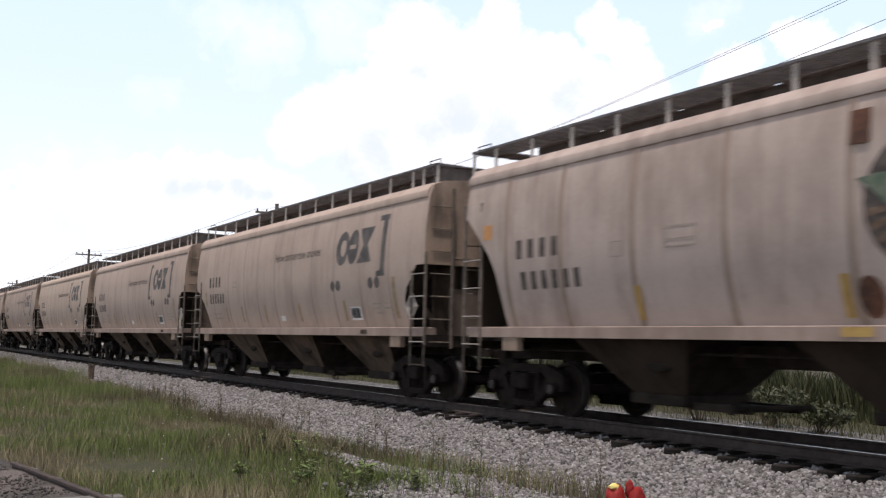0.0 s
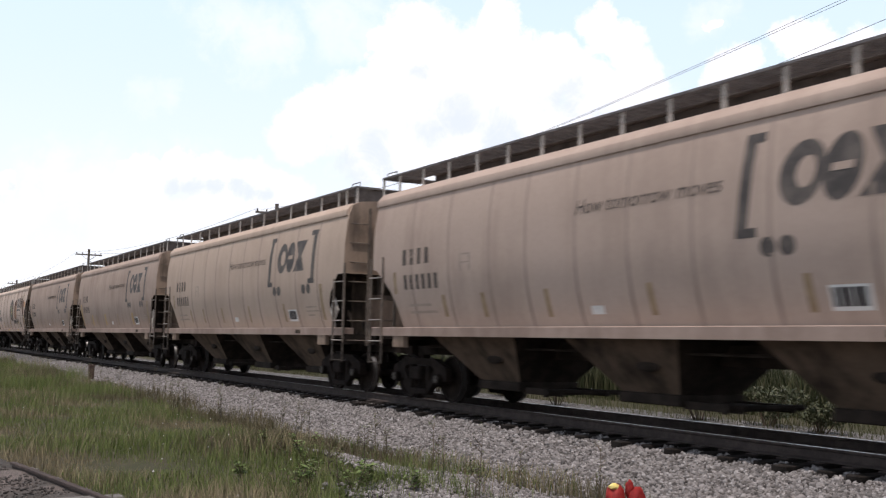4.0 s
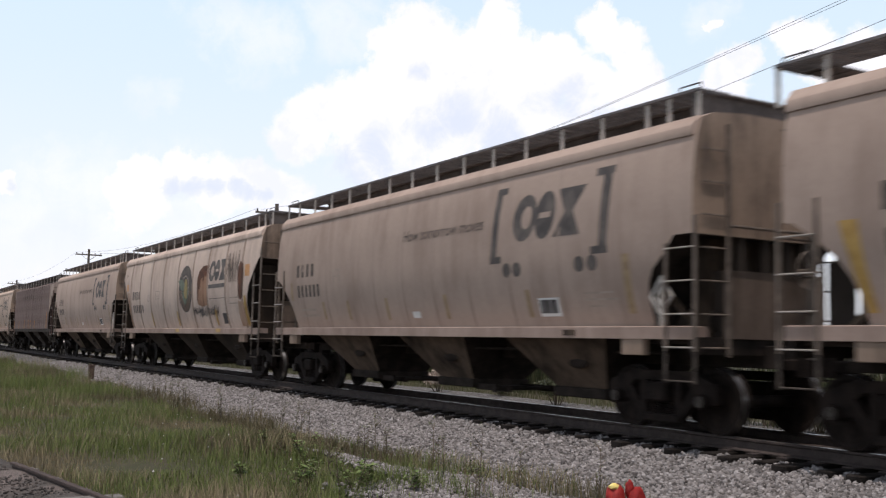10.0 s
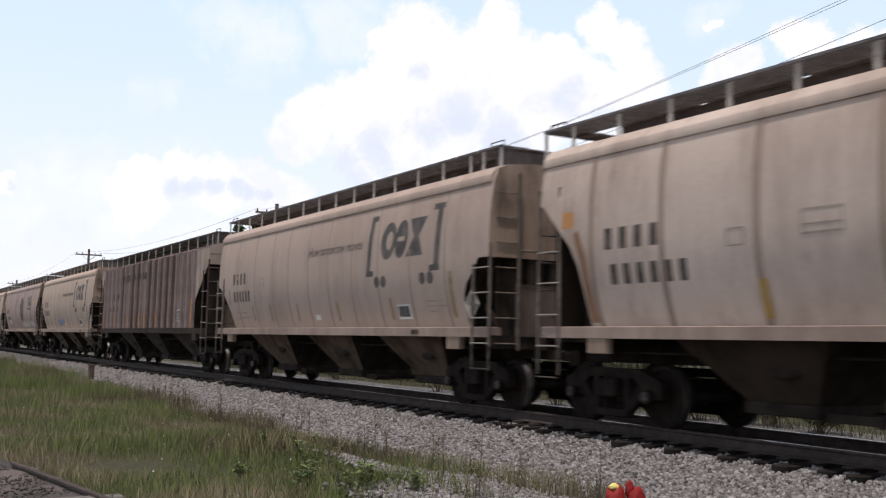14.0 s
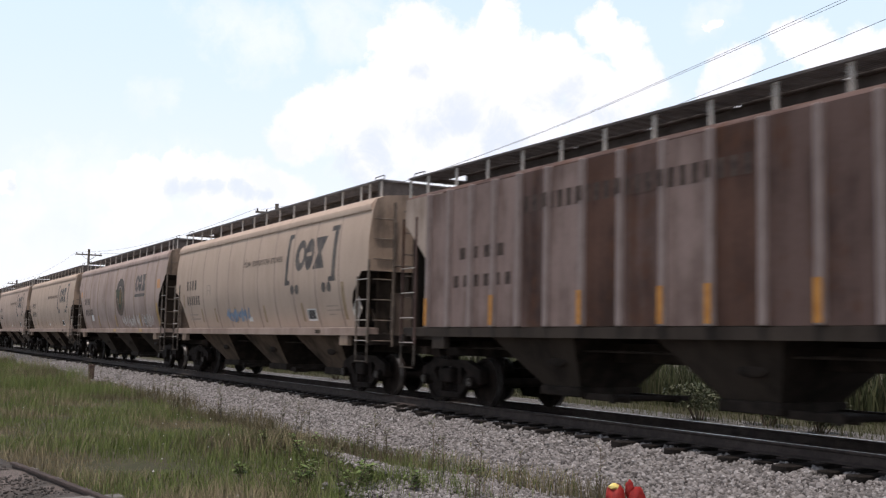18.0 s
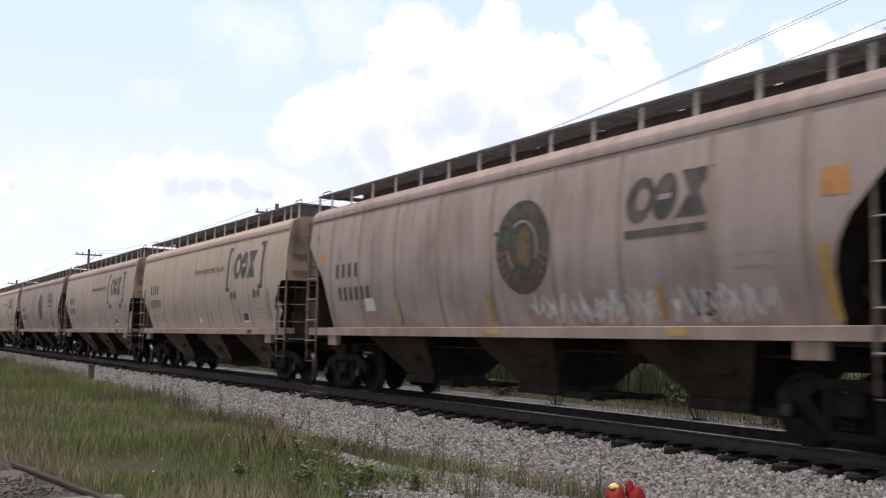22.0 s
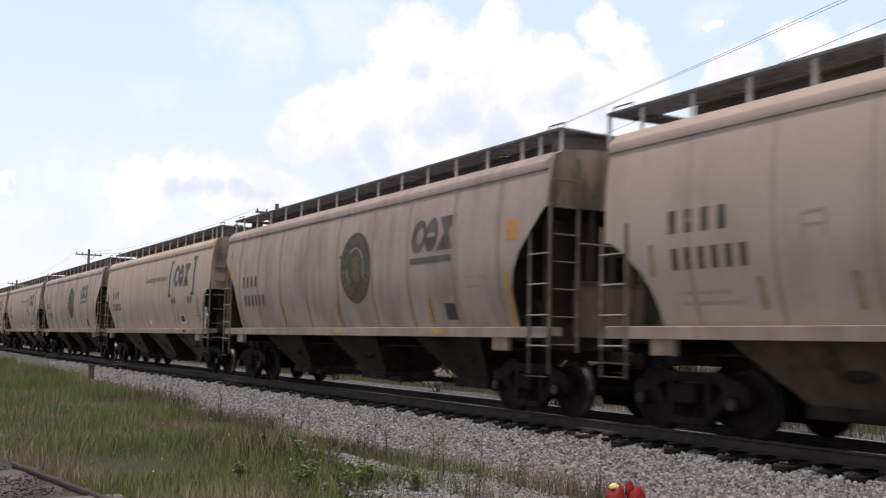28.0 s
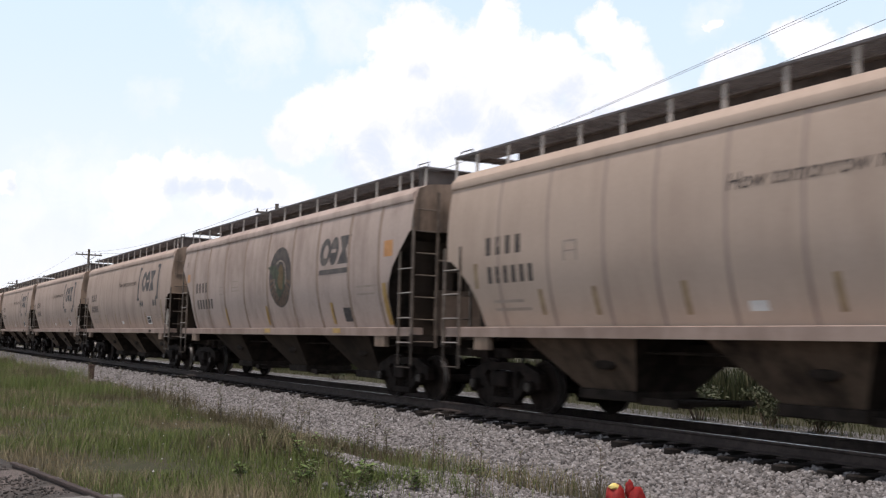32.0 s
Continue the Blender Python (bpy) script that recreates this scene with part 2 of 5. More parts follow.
SMEAR = material("brown_rust_smear", car_paint((0.42, 0.29, 0.215), (0.20, 0.11, 0.07), 0.9, 13.0), 0.85, bump=0.1, bump_scale=14, spec=0.1)
RUST_DARK = material("dark_burnt_rust", two_tone((0.07, 0.038, 0.028), (0.17, 0.075, 0.045), 5.0), 0.9, bump=0.3, bump_scale=18)
SPRAY_BLUE = material("blue_spray_paint", two_tone((0.16, 0.24, 0.38), (0.28, 0.36, 0.46), 4.0), 0.6)
SPRAY_WHITE = material("pale_spray_paint", two_tone((0.62, 0.58, 0.55), (0.75, 0.72, 0.70), 4.0), 0.6)
SPRAY_GREY = material("grey_spray_paint", two_tone((0.24, 0.22, 0.21), (0.36, 0.33, 0.31), 4.0), 0.6)
RAIL_RUST = material("rail_rust", two_tone((0.0352, 0.0264, 0.0236), (0.0620, 0.0472, 0.0417), 6.0), 0.85, bump=0.2, bump_scale=40)
RAIL_OLD = material("old_brown_rail", two_tone((0.045, 0.032, 0.028), (0.085, 0.062, 0.053), 6.0), 0.8, bump=0.2, bump_scale=40)
RAIL_TOP = material("polished_rail_head", two_tone((0.36, 0.34, 0.33), (0.50, 0.485, 0.475), 9.0), 0.32, 1.0)
TIE = material("creosoted_tie_wood", two_tone((0.012, 0.010, 0.009), (0.032, 0.027, 0.024), 5.0), 0.95, bump=0.5, bump_scale=22, spec=0.08)
OLD_TIE = material("weathered_grey_wood", two_tone((0.11, 0.10, 0.09), (0.22, 0.205, 0.19), 7.0), 0.9, bump=0.5, bump_scale=22)
POLE_WOOD = material("weathered_pole_wood", two_tone((0.10, 0.08, 0.065), (0.17, 0.14, 0.12), 5.0), 0.9, bump=0.3, bump_scale=30)
WIRE = material("dark_wire", two_tone((0.1190, 0.1190, 0.1260), (0.1610, 0.1610, 0.1680)), 0.6, 0.3)
RED = material("red_plastic_fabric", two_tone((0.20, 0.012, 0.012), (0.36, 0.028, 0.022), 14.0), 0.6)
BRIGHT_YELLOW = material("yellow_strap", two_tone((0.75, 0.58, 0.16), (0.85, 0.70, 0.26), 18.0), 0.6)
BLACK = material("black_webbing", two_tone((0.018, 0.017, 0.017), (0.035, 0.033, 0.033), 20.0), 0.7)


def island_paint(cols, spread=1.0):
    """Pieces of one joined mesh, each in a tone of its own."""
    def paint(k, obj):
        r = k.n("ShaderNodeNewGeometry").outputs["Random Per Island"]
        ramp = k.n("ShaderNodeValToRGB", {0: r})
        els = ramp.color_ramp.elements
        els[0].color, els[1].color = rgb(*cols[0]), rgb(*cols[-1])
        for i, c in enumerate(cols[1:-1]):
            els.new((i + 1) / (len(cols) - 1)).color = rgb(*c)
        return k.mix(k.math("MULTIPLY", k.noise(obj, 60.0, 3.0), 0.35), ramp.outputs[0], rgb(*[v * 0.55 for v in cols[0]]))
    return paint


STONE = material("limestone_ballast", island_paint([(0.058, 0.051, 0.048), (0.20, 0.183, 0.176), (0.335, 0.31, 0.30), (0.11, 0.098, 0.093), (0.46, 0.432, 0.422)]), 0.85, bump=0.3, bump_scale=60)
GRASS = material("spring_grass", island_paint([(0.105, 0.142, 0.038), (0.145, 0.188, 0.052), (0.19, 0.225, 0.07), (0.25, 0.245, 0.11)]), 0.6, spec=0.25)
DRY_GRASS = material("dry_grass", island_paint([(0.20, 0.165, 0.10), (0.28, 0.23, 0.14), (0.36, 0.30, 0.18), (0.21, 0.17, 0.105)]), 0.7, spec=0.2)
PURPLE_GRASS = material("brown_seed_grass", island_paint([(0.115, 0.10, 0.055), (0.16, 0.13, 0.075), (0.205, 0.165, 0.105), (0.13, 0.13, 0.058)]), 0.7, spec=0.2)
FAR_GRASS = material("far_grass_blade", island_paint([(0.06, 0.07, 0.032), (0.10, 0.11, 0.05), (0.15, 0.145, 0.075), (0.20, 0.18, 0.11)]), 0.7, spec=0.15)
FAR_SCRUB = material("far_scrub_blade", island_paint([(0.035, 0.042, 0.02), (0.06, 0.068, 0.032), (0.085, 0.088, 0.045), (0.11, 0.10, 0.06)]), 0.8, spec=0.1)
PALE_STRAW = material("bleached_straw", island_paint([(0.34, 0.27, 0.22), (0.44, 0.36, 0.30), (0.54, 0.46, 0.40)]), 0.8, spec=0.1)
LEAF = material("tree_leaf", island_paint([(0.035, 0.060, 0.020), (0.055, 0.09, 0.028), (0.08, 0.115, 0.04)]), 0.6, spec=0.3)
BUSH_LEAF = material("pale_bush_leaf", island_paint([(0.045, 0.055, 0.027), (0.07, 0.082, 0.038), (0.095, 0.102, 0.053), (0.12, 0.115, 0.072)]), 0.6, spec=0.3)


def ground_paint(k, obj):
    a = k.noise(obj, 0.35, 5.0)
    b = k.noise(obj, 4.5, 6.0, 0.65)
    c = k.noise(obj, 45.0, 4.0, 0.7)
    f = k.ramp(k.math("ADD", k.math("MULTIPLY", a, 0.5), k.math("MULTIPLY", b, 0.5)), 0.36, 0.62)
    col = k.mix(f, rgb(0.045, 0.052, 0.018), rgb(0.09, 0.07, 0.046))
    return k.mix(k.math("MULTIPLY", c, 0.6), col, rgb(0.035, 0.03, 0.02))


def ballast_paint(k, obj):
    v = k.n("ShaderNodeTexVoronoi", {"Vector": obj, "Scale": 20.0, "Randomness": 1.0})
    tone = k.n("ShaderNodeSeparateColor", {0: v.outputs["Color"]}).outputs[0]
    c = k.mix(tone, rgb(0.14, 0.13, 0.124), rgb(0.40, 0.376, 0.36))
    return k.mix(k.ramp(v.outputs["Distance"], 0.25, 0.55), c, rgb(0.045, 0.04, 0.035))


def gravel_paint(k, obj):
    v = k.n("ShaderNodeTexVoronoi", {"Vector": obj, "Scale": 110.0})
    tone = k.n("ShaderNodeSeparateColor", {0: v.outputs["Color"]}).outputs[0]
    c = k.mix(tone, rgb(0.065, 0.052, 0.046), rgb(0.20, 0.165, 0.15))
    return k.mix(k.ramp(k.noise(obj, 1.2, 4.0), 0.4, 0.6), c, rgb(0.06, 0.053, 0.047))


GROUND = material("weedy_ground", ground_paint, 0.95, bump=0.6, bump_scale=12)
BALLAST = material("ballast_bed", ballast_paint, 0.9, bump=0.9, bump_scale=24)
GRAVEL = material("dark_cinder_gravel", gravel_paint, 0.95, bump=0.5, bump_scale=50)


# ---------------------------------------------------------------- mesh helpers
def part(name, bm, mat, parent=None, label="", smooth=False, recalc=True):
    if recalc:
        bmesh.ops.recalc_face_normals(bm, faces=bm.faces)
    me = bpy.data.meshes.new(name)
    bm.to_mesh(me)
    bm.free()
    if smooth:
        me.polygons.foreach_set("use_smooth", [True] * len(me.polygons))
        me.set_sharp_from_angle(angle=radians(35))
    me.materials.append(mat)
    ob = new(name, me)
    if parent:
        ob.parent = parent
    if label:
        ob["label"] = label
    return ob


def again(ob, parent, m=None):
    """One more part on the same mesh."""
    c = ob.copy()
    scene.collection.objects.link(c)
    c.parent = parent
    if m is not None:
        c.matrix_basis = m
    return c


def box(bm, x0, x1, y0, y1, z0, z1, bevel=0.0):
    v = [bm.verts.new((x, y, z)) for x in (x0, x1) for y in (y0, y1) for z in (z0, z1)]
    fs = [bm.faces.new([v[i] for i in q]) for q in ((0, 1, 3, 2), (4, 6, 7, 5), (0, 4, 5, 1), (2, 3, 7, 6), (0, 2, 6, 4), (1, 5, 7, 3))]
    if bevel:
        bmesh.ops.bevel(bm, geom=list({e for f in fs for e in f.edges}), offset=bevel, segments=1, affect="EDGES")
    return bm


def tube(bm, p0, p1, r, n=8, r1=None, caps=True):
    p0, p1 = Vector(p0), Vector(p1)
    d = (p1 - p0).normalized()
    a = d.cross(Vector((0, 0, 1)) if abs(d.z) < 0.9 else Vector((1, 0, 0))).normalized()
    b = d.cross(a)
    r1 = r if r1 is None else r1
    rings = []
    for p, q in ((p0, r), (p1, r1)):
        rings.append([bm.verts.new(p + (a * math.cos(2 * math.pi * i / n) + b * math.sin(2 * math.pi * i / n)) * q) for i in range(n)])
    for i in range(n):
        bm.faces.new((rings[0][i], rings[0][(i + 1) % n], rings[1][(i + 1) % n], rings[1][i]))
    if caps:
        bm.faces.new(rings[0][::-1])
        bm.faces.new(rings[1])
    return bm


def prism(bm, pts, y0, y1):
    """A polygon of (x, z) drawn out from y0 to y1."""
    a = [bm.verts.new((x, y0, z)) for x, z in pts]
    b = [bm.verts.new((x, y1, z)) for x, z in pts]
    bm.faces.new(a)
    bm.faces.new(b[::-1])
    n = len(pts)
    for i in range(n):
        bm.faces.new((a[i], b[i], b[(i + 1) % n], a[(i + 1) % n]))
    return bm


def B():
    return bmesh.new()


# ---------------------------------------------------------------- freight cars
# Car space: x along the track from the car's middle, y across (the camera's side is -y), z from the rail's top.
PITCH = {"m": 16.97, "a": 18.08, "r": 18.00}
LONG = {"m": 15.44, "a": 16.58, "r": 16.50}
SILL0, SILL1, EAVE, CHORD = 1.20, 1.36, 3.99, 4.24


def side_y(kind, z):
    """How far the side stands out at a height: widest above the middle, tucked in towards the sill."""
    if kind == "r":
        return 1.50
    if z < 2.75:
        return 1.60 - 0.26 * (min(1.4, 2.75 - z) / 1.39) ** 2.1
    return 1.60 - 0.10 * (max(0.0, min(z, EAVE) - 3.0) / (EAVE - 3.0)) ** 2


SILL_Y = {"m": 1.60, "a": 1.55, "r": 1.50}


def end_cut(kind):
    """Lower edge of the side sheet at the two ends: (metres in from the end, height)."""
    if kind == "m":
        return ([(0.0, 2.60), (0.14, 2.58), (0.34, 2.46), (0.56, 2.28), (0.74, 2.12), (0.88, 1.92), (0.97, 1.72), (1.00, 1.55), (1.01, SILL1)],
                [(0.0, 2.61), (0.36, 2.61), (0.44, 2.52), (0.52, 2.41), (0.82, 2.17), (0.93, 1.98), (0.97, 1.80), (0.985, SILL1)])
    if kind == "a":
        c = [(0.0, 3.34), (0.10, 3.29), (0.44, 2.97), (0.80, 2.61), (0.98, 2.30), (1.05, 2.00), (1.08, SILL1)]
        return c, c
    c = [(0.0, 3.44), (0.12, 3.38), (0.75, 2.84), (1.34, 2.33), (1.46, 1.90), (1.50, SILL1)]
    return c, c


# the posts of the ribbed car stand closer towards its ends
R_RIBS = (1.09, 1.87, 2.67, 3.44, 4.21, 5.03, 5.95, 6.86, 7.77, 8.68, 9.57, 10.43, 11.26, 12.08, 12.92, 13.68, 14.38, 15.06)


def build_body(kind, car, mat):
    half = LONG[kind] / 2
    left, right = end_cut(kind)
    stations = [(-half + d, z) for d, z in left] + [(-half * 0.5, SILL1), (0.0, SILL1), (half * 0.5, SILL1)] + [(half - d, z) for d, z in reversed(right)]
    bm = B()
    rings = []
    top = EAVE + 0.06 if kind == "r" else CHORD - 0.02
    for x, zb in stations:
        ring = []
        rows = 15
        for i in range(rows):
            z = zb + (EAVE - zb) * i / (rows - 1)
            ring.append((x, -side_y(kind, z), z))
        yt = side_y(kind, EAVE)
        roof = [(-yt + 0.08, top), (-1.2, top + 0.09), (-0.6, top + 0.15), (0.6, top + 0.15), (1.2, top + 0.09), (yt - 0.08, top)]
        ring += [(x, y, z) for y, z in roof]
        for i in reversed(range(rows)):
            z = zb + (EAVE - zb) * i / (rows - 1)
            ring.append((x, side_y(kind, z), z))
        rings.append([bm.verts.new(p) for p in ring])
    n = len(rings[0])
    for a, b in zip(rings, rings[1:]):
        for i in range(n):
            bm.faces.new((a[i], a[(i + 1) % n], b[(i + 1) % n], b[i]))
    caps = [bm.faces.new(rings[0][::-1]), bm.faces.new(rings[-1])]
    for f in caps:
        f.material_index = 1
    bmesh.ops.recalc_face_normals(bm, faces=bm.faces)
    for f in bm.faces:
        # undersides and low slope sheets: shade painted in as near-black
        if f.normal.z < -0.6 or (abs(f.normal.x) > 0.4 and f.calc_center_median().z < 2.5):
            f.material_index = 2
        elif kind == "r" and abs(f.calc_center_median().x) > half - 1.55 and f.normal.z < 0.5 and f.calc_center_median().z > 1.75:
            f.material_index = 1
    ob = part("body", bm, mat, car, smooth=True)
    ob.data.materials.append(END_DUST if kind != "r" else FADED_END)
    ob.data.materials.append(GRIME_SHADE)
    return ob


def patch(kind, pts, proud=0.004, thick=0.003):
    """A flat shape of (x from the left end, z) laid on the near side, following its curve."""
    half = LONG[kind] / 2
    bm = B()
    f = bm.faces.new([bm.verts.new((x - half, 0, z)) for x, z in pts])
    zs = [z for _, z in pts]
    if kind != "r" and max(zs) - min(zs) > 0.12:
        z = min(zs) + 0.1
        while z < max(zs):
            bmesh.ops.bisect_plane(bm, geom=bm.verts[:] + bm.edges[:] + bm.faces[:], plane_co=(0, 0, z), plane_no=(0, 0, 1))
            z += 0.1
    bmesh.ops.triangulate(bm, faces=bm.faces[:])
    r = bmesh.ops.extrude_face_region(bm, geom=bm.faces[:])
    for v in [g for g in r["geom"] if isinstance(g, bmesh.types.BMVert)]:
        v.co.y = -1.0
    for v in bm.verts:
        v.co.y = -side_y(kind, v.co.z) - proud + (thick if v.co.y > -0.5 else 0.0)
    return bm


def joined(bms):
    out = B()
    for b in bms:
        me = bpy.data.meshes.new("tmp")
        b.to_mesh(me)
        b.free()
        out.from_mesh(me)
        bpy.data.meshes.remove(me)
    return out


def rect(x0, x1, z0, z1, lean=0.0):
    return [(x0, z0), (x1, z0), (x1 + lean, z1), (x0 + lean, z1)]


def oval(cx, cz, rx, rz, n=20, a0=0.0, a1=2 * math.pi):
    return [(cx + rx * math.cos(a0 + (a1 - a0) * i / n), cz + rz * math.sin(a0 + (a1 - a0) * i / n)) for i in range(n)]


def ring_strip(cx, cz, r0x, r0z, r1x, r1z, a0, a1, n=14):
    """Band between two arcs."""
    out = [(cx + r1x * math.cos(a0 + (a1 - a0) * i / n), cz + r1z * math.sin(a0 + (a1 - a0) * i / n)) for i in range(n + 1)]
    inn = [(cx + r0x * math.cos(a0 + (a1 - a0) * i / n), cz + r0z * math.sin(a0 + (a1 - a0) * i / n)) for i in range(n + 1)]
    return [[inn[i], out[i], out[i + 1], inn[i + 1]] for i in range(n)]


def stroke(pts, w):
    """Quads along a line."""
    out = []
    for (x0, z0), (x1, z1) in zip(pts, pts[1:]):
        d = Vector((x1 - x0, z1 - z0))
        if d.length < 1e-4:
            continue
        nn = Vector((-d.y, d.x)).normalized() * w / 2
        e = d.normalized() * w * 0.3
        out.append([(x0 - nn.x - e.x, z0 - nn.y - e.y), (x1 - nn.x + e.x, z1 - nn.y + e.y), (x1 + nn.x + e.x, z1 + nn.y + e.y), (x0 + nn.x - e.x, z0 + nn.y - e.y)])
    return out


def decal(name, kind, polys, mat, car, label="", proud=0.004):
    return part(name, joined([patch(kind, p, proud + 0.0004 * (i % 3)) for i, p in enumerate(polys)]), mat, car, label)


def bars(x0, x1, z0, z1, n, gap=0.45):
    w = (x1 - x0) / n
    return [rect(x0 + i * w, x0 + i * w + w * (1 - gap), z0, z1) for i in range(n)]


def trade_mark(kind, x0, x1, z0, z1, mat, ground, car):
    """A trade mark as three plain slanted shapes: a ring, a slotted block and an hourglass."""
    w, h = (x1 - x0) / 3.0, z1 - z0
    lean = 0.20 * h

    def slanted(pts):
        return [(x + (z - z0) / h * lean, z) for x, z in pts]
    c = x0 + w * 2.42
    shapes = [slanted(oval(x0 + w * 0.48, z0 + h / 2, w * 0.54, h * 0.51, 20)),
              slanted(oval(x0 + w * 1.40, z0 + h / 2, w * 0.44, h * 0.51, 20)),
              slanted([(c - w * 0.56, z0), (c + w * 0.56, z0), (c + w * 0.17, z0 + h / 2), (c + w * 0.56, z1), (c - w * 0.56, z1), (c - w * 0.17, z0 + h / 2)])]
    holes = [[slanted(oval(x0 + w * 0.58, z0 + h / 2, w * 0.24, h * 0.25, 16))],
             [slanted(rect(x0 + w * 1.16, x0 + w * 1.64, z0 + h * 0.44, z0 + h * 0.56))], []]
    for p, hs in zip(shapes, holes):
        b = decal("trade_mark_block", kind, [p], mat, car, "faded dark slanted shape")
        for q in hs:
            decal("opening", kind, [q], ground, b, "", 0.008)


def each(name, kind, polys, mat, parent, proud=0.004):
    for p in polys:
        decal(name, kind, [p], mat, parent, "", proud)


def words(text, kind, x0, x1, z, mat, car, lean=0.0):
    """A line of lettering in the built-in font on the near side."""
    cu = bpy.data.curves.new("words", "FONT")
    cu.body, cu.size, cu.shear = text, 0.2, lean
    tmp = new("words", cu)
    me = bpy.data.meshes.new_from_object(tmp.evaluated_get(bpy.context.evaluated_depsgraph_get()))
    bpy.data.objects.remove(tmp)
    xs = [v.co.x for v in me.vertices]
    s = (x1 - x0) / (max(xs) - min(xs))
    half = LONG[kind] / 2
    for v in me.vertices:
        v.co = (x0 - half + (v.co.x - min(xs)) * s, -side_y(kind, z + v.co.y * s) - 0.005, z + v.co.y * s)
    me.materials.clear()
    me.materials.append(mat)
    ob = new("slogan", me)
    ob.parent = car
    return ob


RAIL_Z = -0.125      # top of the rails


def build_truck(car, x):
    """A two-axle truck: bolster, side frames, springs, wheel sets."""
    truck = new("truck")
    truck.parent = car
    truck.location = (x, 0, RAIL_Z)
    w = 0.889
    bm = B()
    box(bm, -0.22, 0.22, -1.18, 1.18, 0.42, 0.70, 0.03)
    tube(bm, (0, 0, 0.68), (0, 0, 0.95), 0.2, 14)
    part("bolster", bm, STEEL_DARK, truck)
    for s in (-1, 1):
        y0, y1 = (s * 0.93, s * 1.07)
        bm = B()
        prism(bm, [(-1.12, 0.56), (-1.08, 0.70), (-0.62, 0.86), (0.62, 0.86), (1.08, 0.70), (1.12, 0.56), (0.66, 0.62), (0.50, 0.72), (-0.50, 0.72), (-0.66, 0.62)], y0, y1)
        for d in (-1, 1):
            prism(bm, [(d * 0.86, 0.58), (d * 0.66, 0.66), (d * 0.30, 0.24), (d * 0.36, 0.14)], y0, y1)
            prism(bm, [(d * 0.30, 0.20), (d * 0.42, 0.20), (d * 0.42, 0.80), (d * 0.30, 0.80)], y0, y1)
            prism(bm, [(d * 0.70, 0.42), (d * 0.78, 0.42), (d * 0.80, 0.66), (d * 0.70, 0.66)], y0, y1)
            prism(bm, [(d * 1.00, 0.42), (d * 1.10, 0.42), (d * 1.12, 0.66), (d * 0.99, 0.66)], y0, y1)
        box(bm, -0.40, 0.40, min(y0, y1) - 0.03, max(y0, y1) + 0.03, 0.12, 0.24, 0.02)
        part("side_frame", bm, STEEL_DARK, truck, smooth=True)
        for i in (-0.18, 0.0, 0.18):
            bm = B()
            rings = []
            for j in range(13):
                r = 0.078 if j % 2 else 0.058
                rings.append([bm.verts.new((i + r * math.cos(q * math.pi / 5), s * 1.0 + r * math.sin(q * math.pi / 5), 0.24 + j * 0.0155)) for q in range(10)])
            for p, q in zip(rings, rings[1:]):
                for w0 in range(10):
                    bm.faces.new((p[w0], p[(w0 + 1) % 10], q[(w0 + 1) % 10], q[w0]))
            part("spring", bm, STEEL_DARK, truck)
        for d in (-1, 1):
            bm = B()
            tube(bm, (d * w, s * 0.98, 0.457), (d * w, s * 1.16, 0.457), 0.11, 14)
            box(bm, d * w - 0.13, d * w + 0.13, s * 1.0 - 0.07, s * 1.0 + 0.07, 0.52, 0.60)
            bearing = part("bearing_cap", bm, STEEL_DARK, truck)
            bm = B()
            tube(bm, (d * w, s * 1.16, 0.457), (d * w, s * 1.19, 0.457), 0.075, 12)
            for q in range(3):
                a = 0.5 + 2 * math.pi * q / 3
                tube(bm, (d * w + 0.045 * math.cos(a), s * 1.19, 0.457 + 0.045 * math.sin(a)), (d * w + 0.045 * math.cos(a), s * 1.205, 0.457 + 0.045 * math.sin(a)), 0.016, 6)
            part("end_cap", bm, CAP_STEEL, bearing, "worn bolted end cap")
    first = None
    for d in (-1, 1):
        if first is None:
            bm = B()
            tube(bm, (0, -0.98, 0), (0, 0.98, 0), 0.085, 12)
            for s in (-1, 1):
                prof = [(0.09, 0.66), (0.13, 0.70), (0.36, 0.735), (0.39, 0.69), (0.486, 0.682), (0.480, 0.71), (0.460, 0.725), (0.455, 0.815), (0.40, 0.822), (0.37, 0.78), (0.15, 0.77), (0.09, 0.80)]
                rings = []
                for i in range(28):
                    a = 2 * math.pi * i / 28
                    rings.append([bm.verts.new((r * math.cos(a), s * y, r * math.sin(a))) for r, y in prof])
                m = len(prof)
                for i in range(28):
                    for j in range(m):
                        f = bm.faces.new((rings[i][j], rings[i][(j + 1) % m], rings[(i + 1) % 28][(j + 1) % m], rings[(i + 1) % 28][j]))
                        f.material_index = 1 if j == 6 else 0
                for q in range(3):
                    a = 2 * math.pi * q / 3
                    tube(bm, (0.05 * math.cos(a), s * 0.975, 0.05 * math.sin(a)), (0.05 * math.cos(a), s * 1.0, 0.05 * math.sin(a)), 0.015, 6)
            first = part("wheel_set", bm, STEEL_DARK, truck, smooth=True)
            first.data.materials.append(TREAD)
            first.location = (d * w, 0, 0.457)
        else:
            again(first, truck, pose(d * w, 0, 0.457))
    bm = B()
    for d in (-1, 1):
        box(bm, d * 0.36 - 0.04, d * 0.36 + 0.04, -0.80, 0.80, 0.34, 0.44)
        for s in (-1, 1):
            box(bm, d * 0.40 - 0.05, d * 0.40 + 0.03, s * 0.76 - 0.08, s * 0.76 + 0.08, 0.28, 0.56, 0.01)
    part("brake_beam", bm, STEEL_DARK, truck)
    return truck


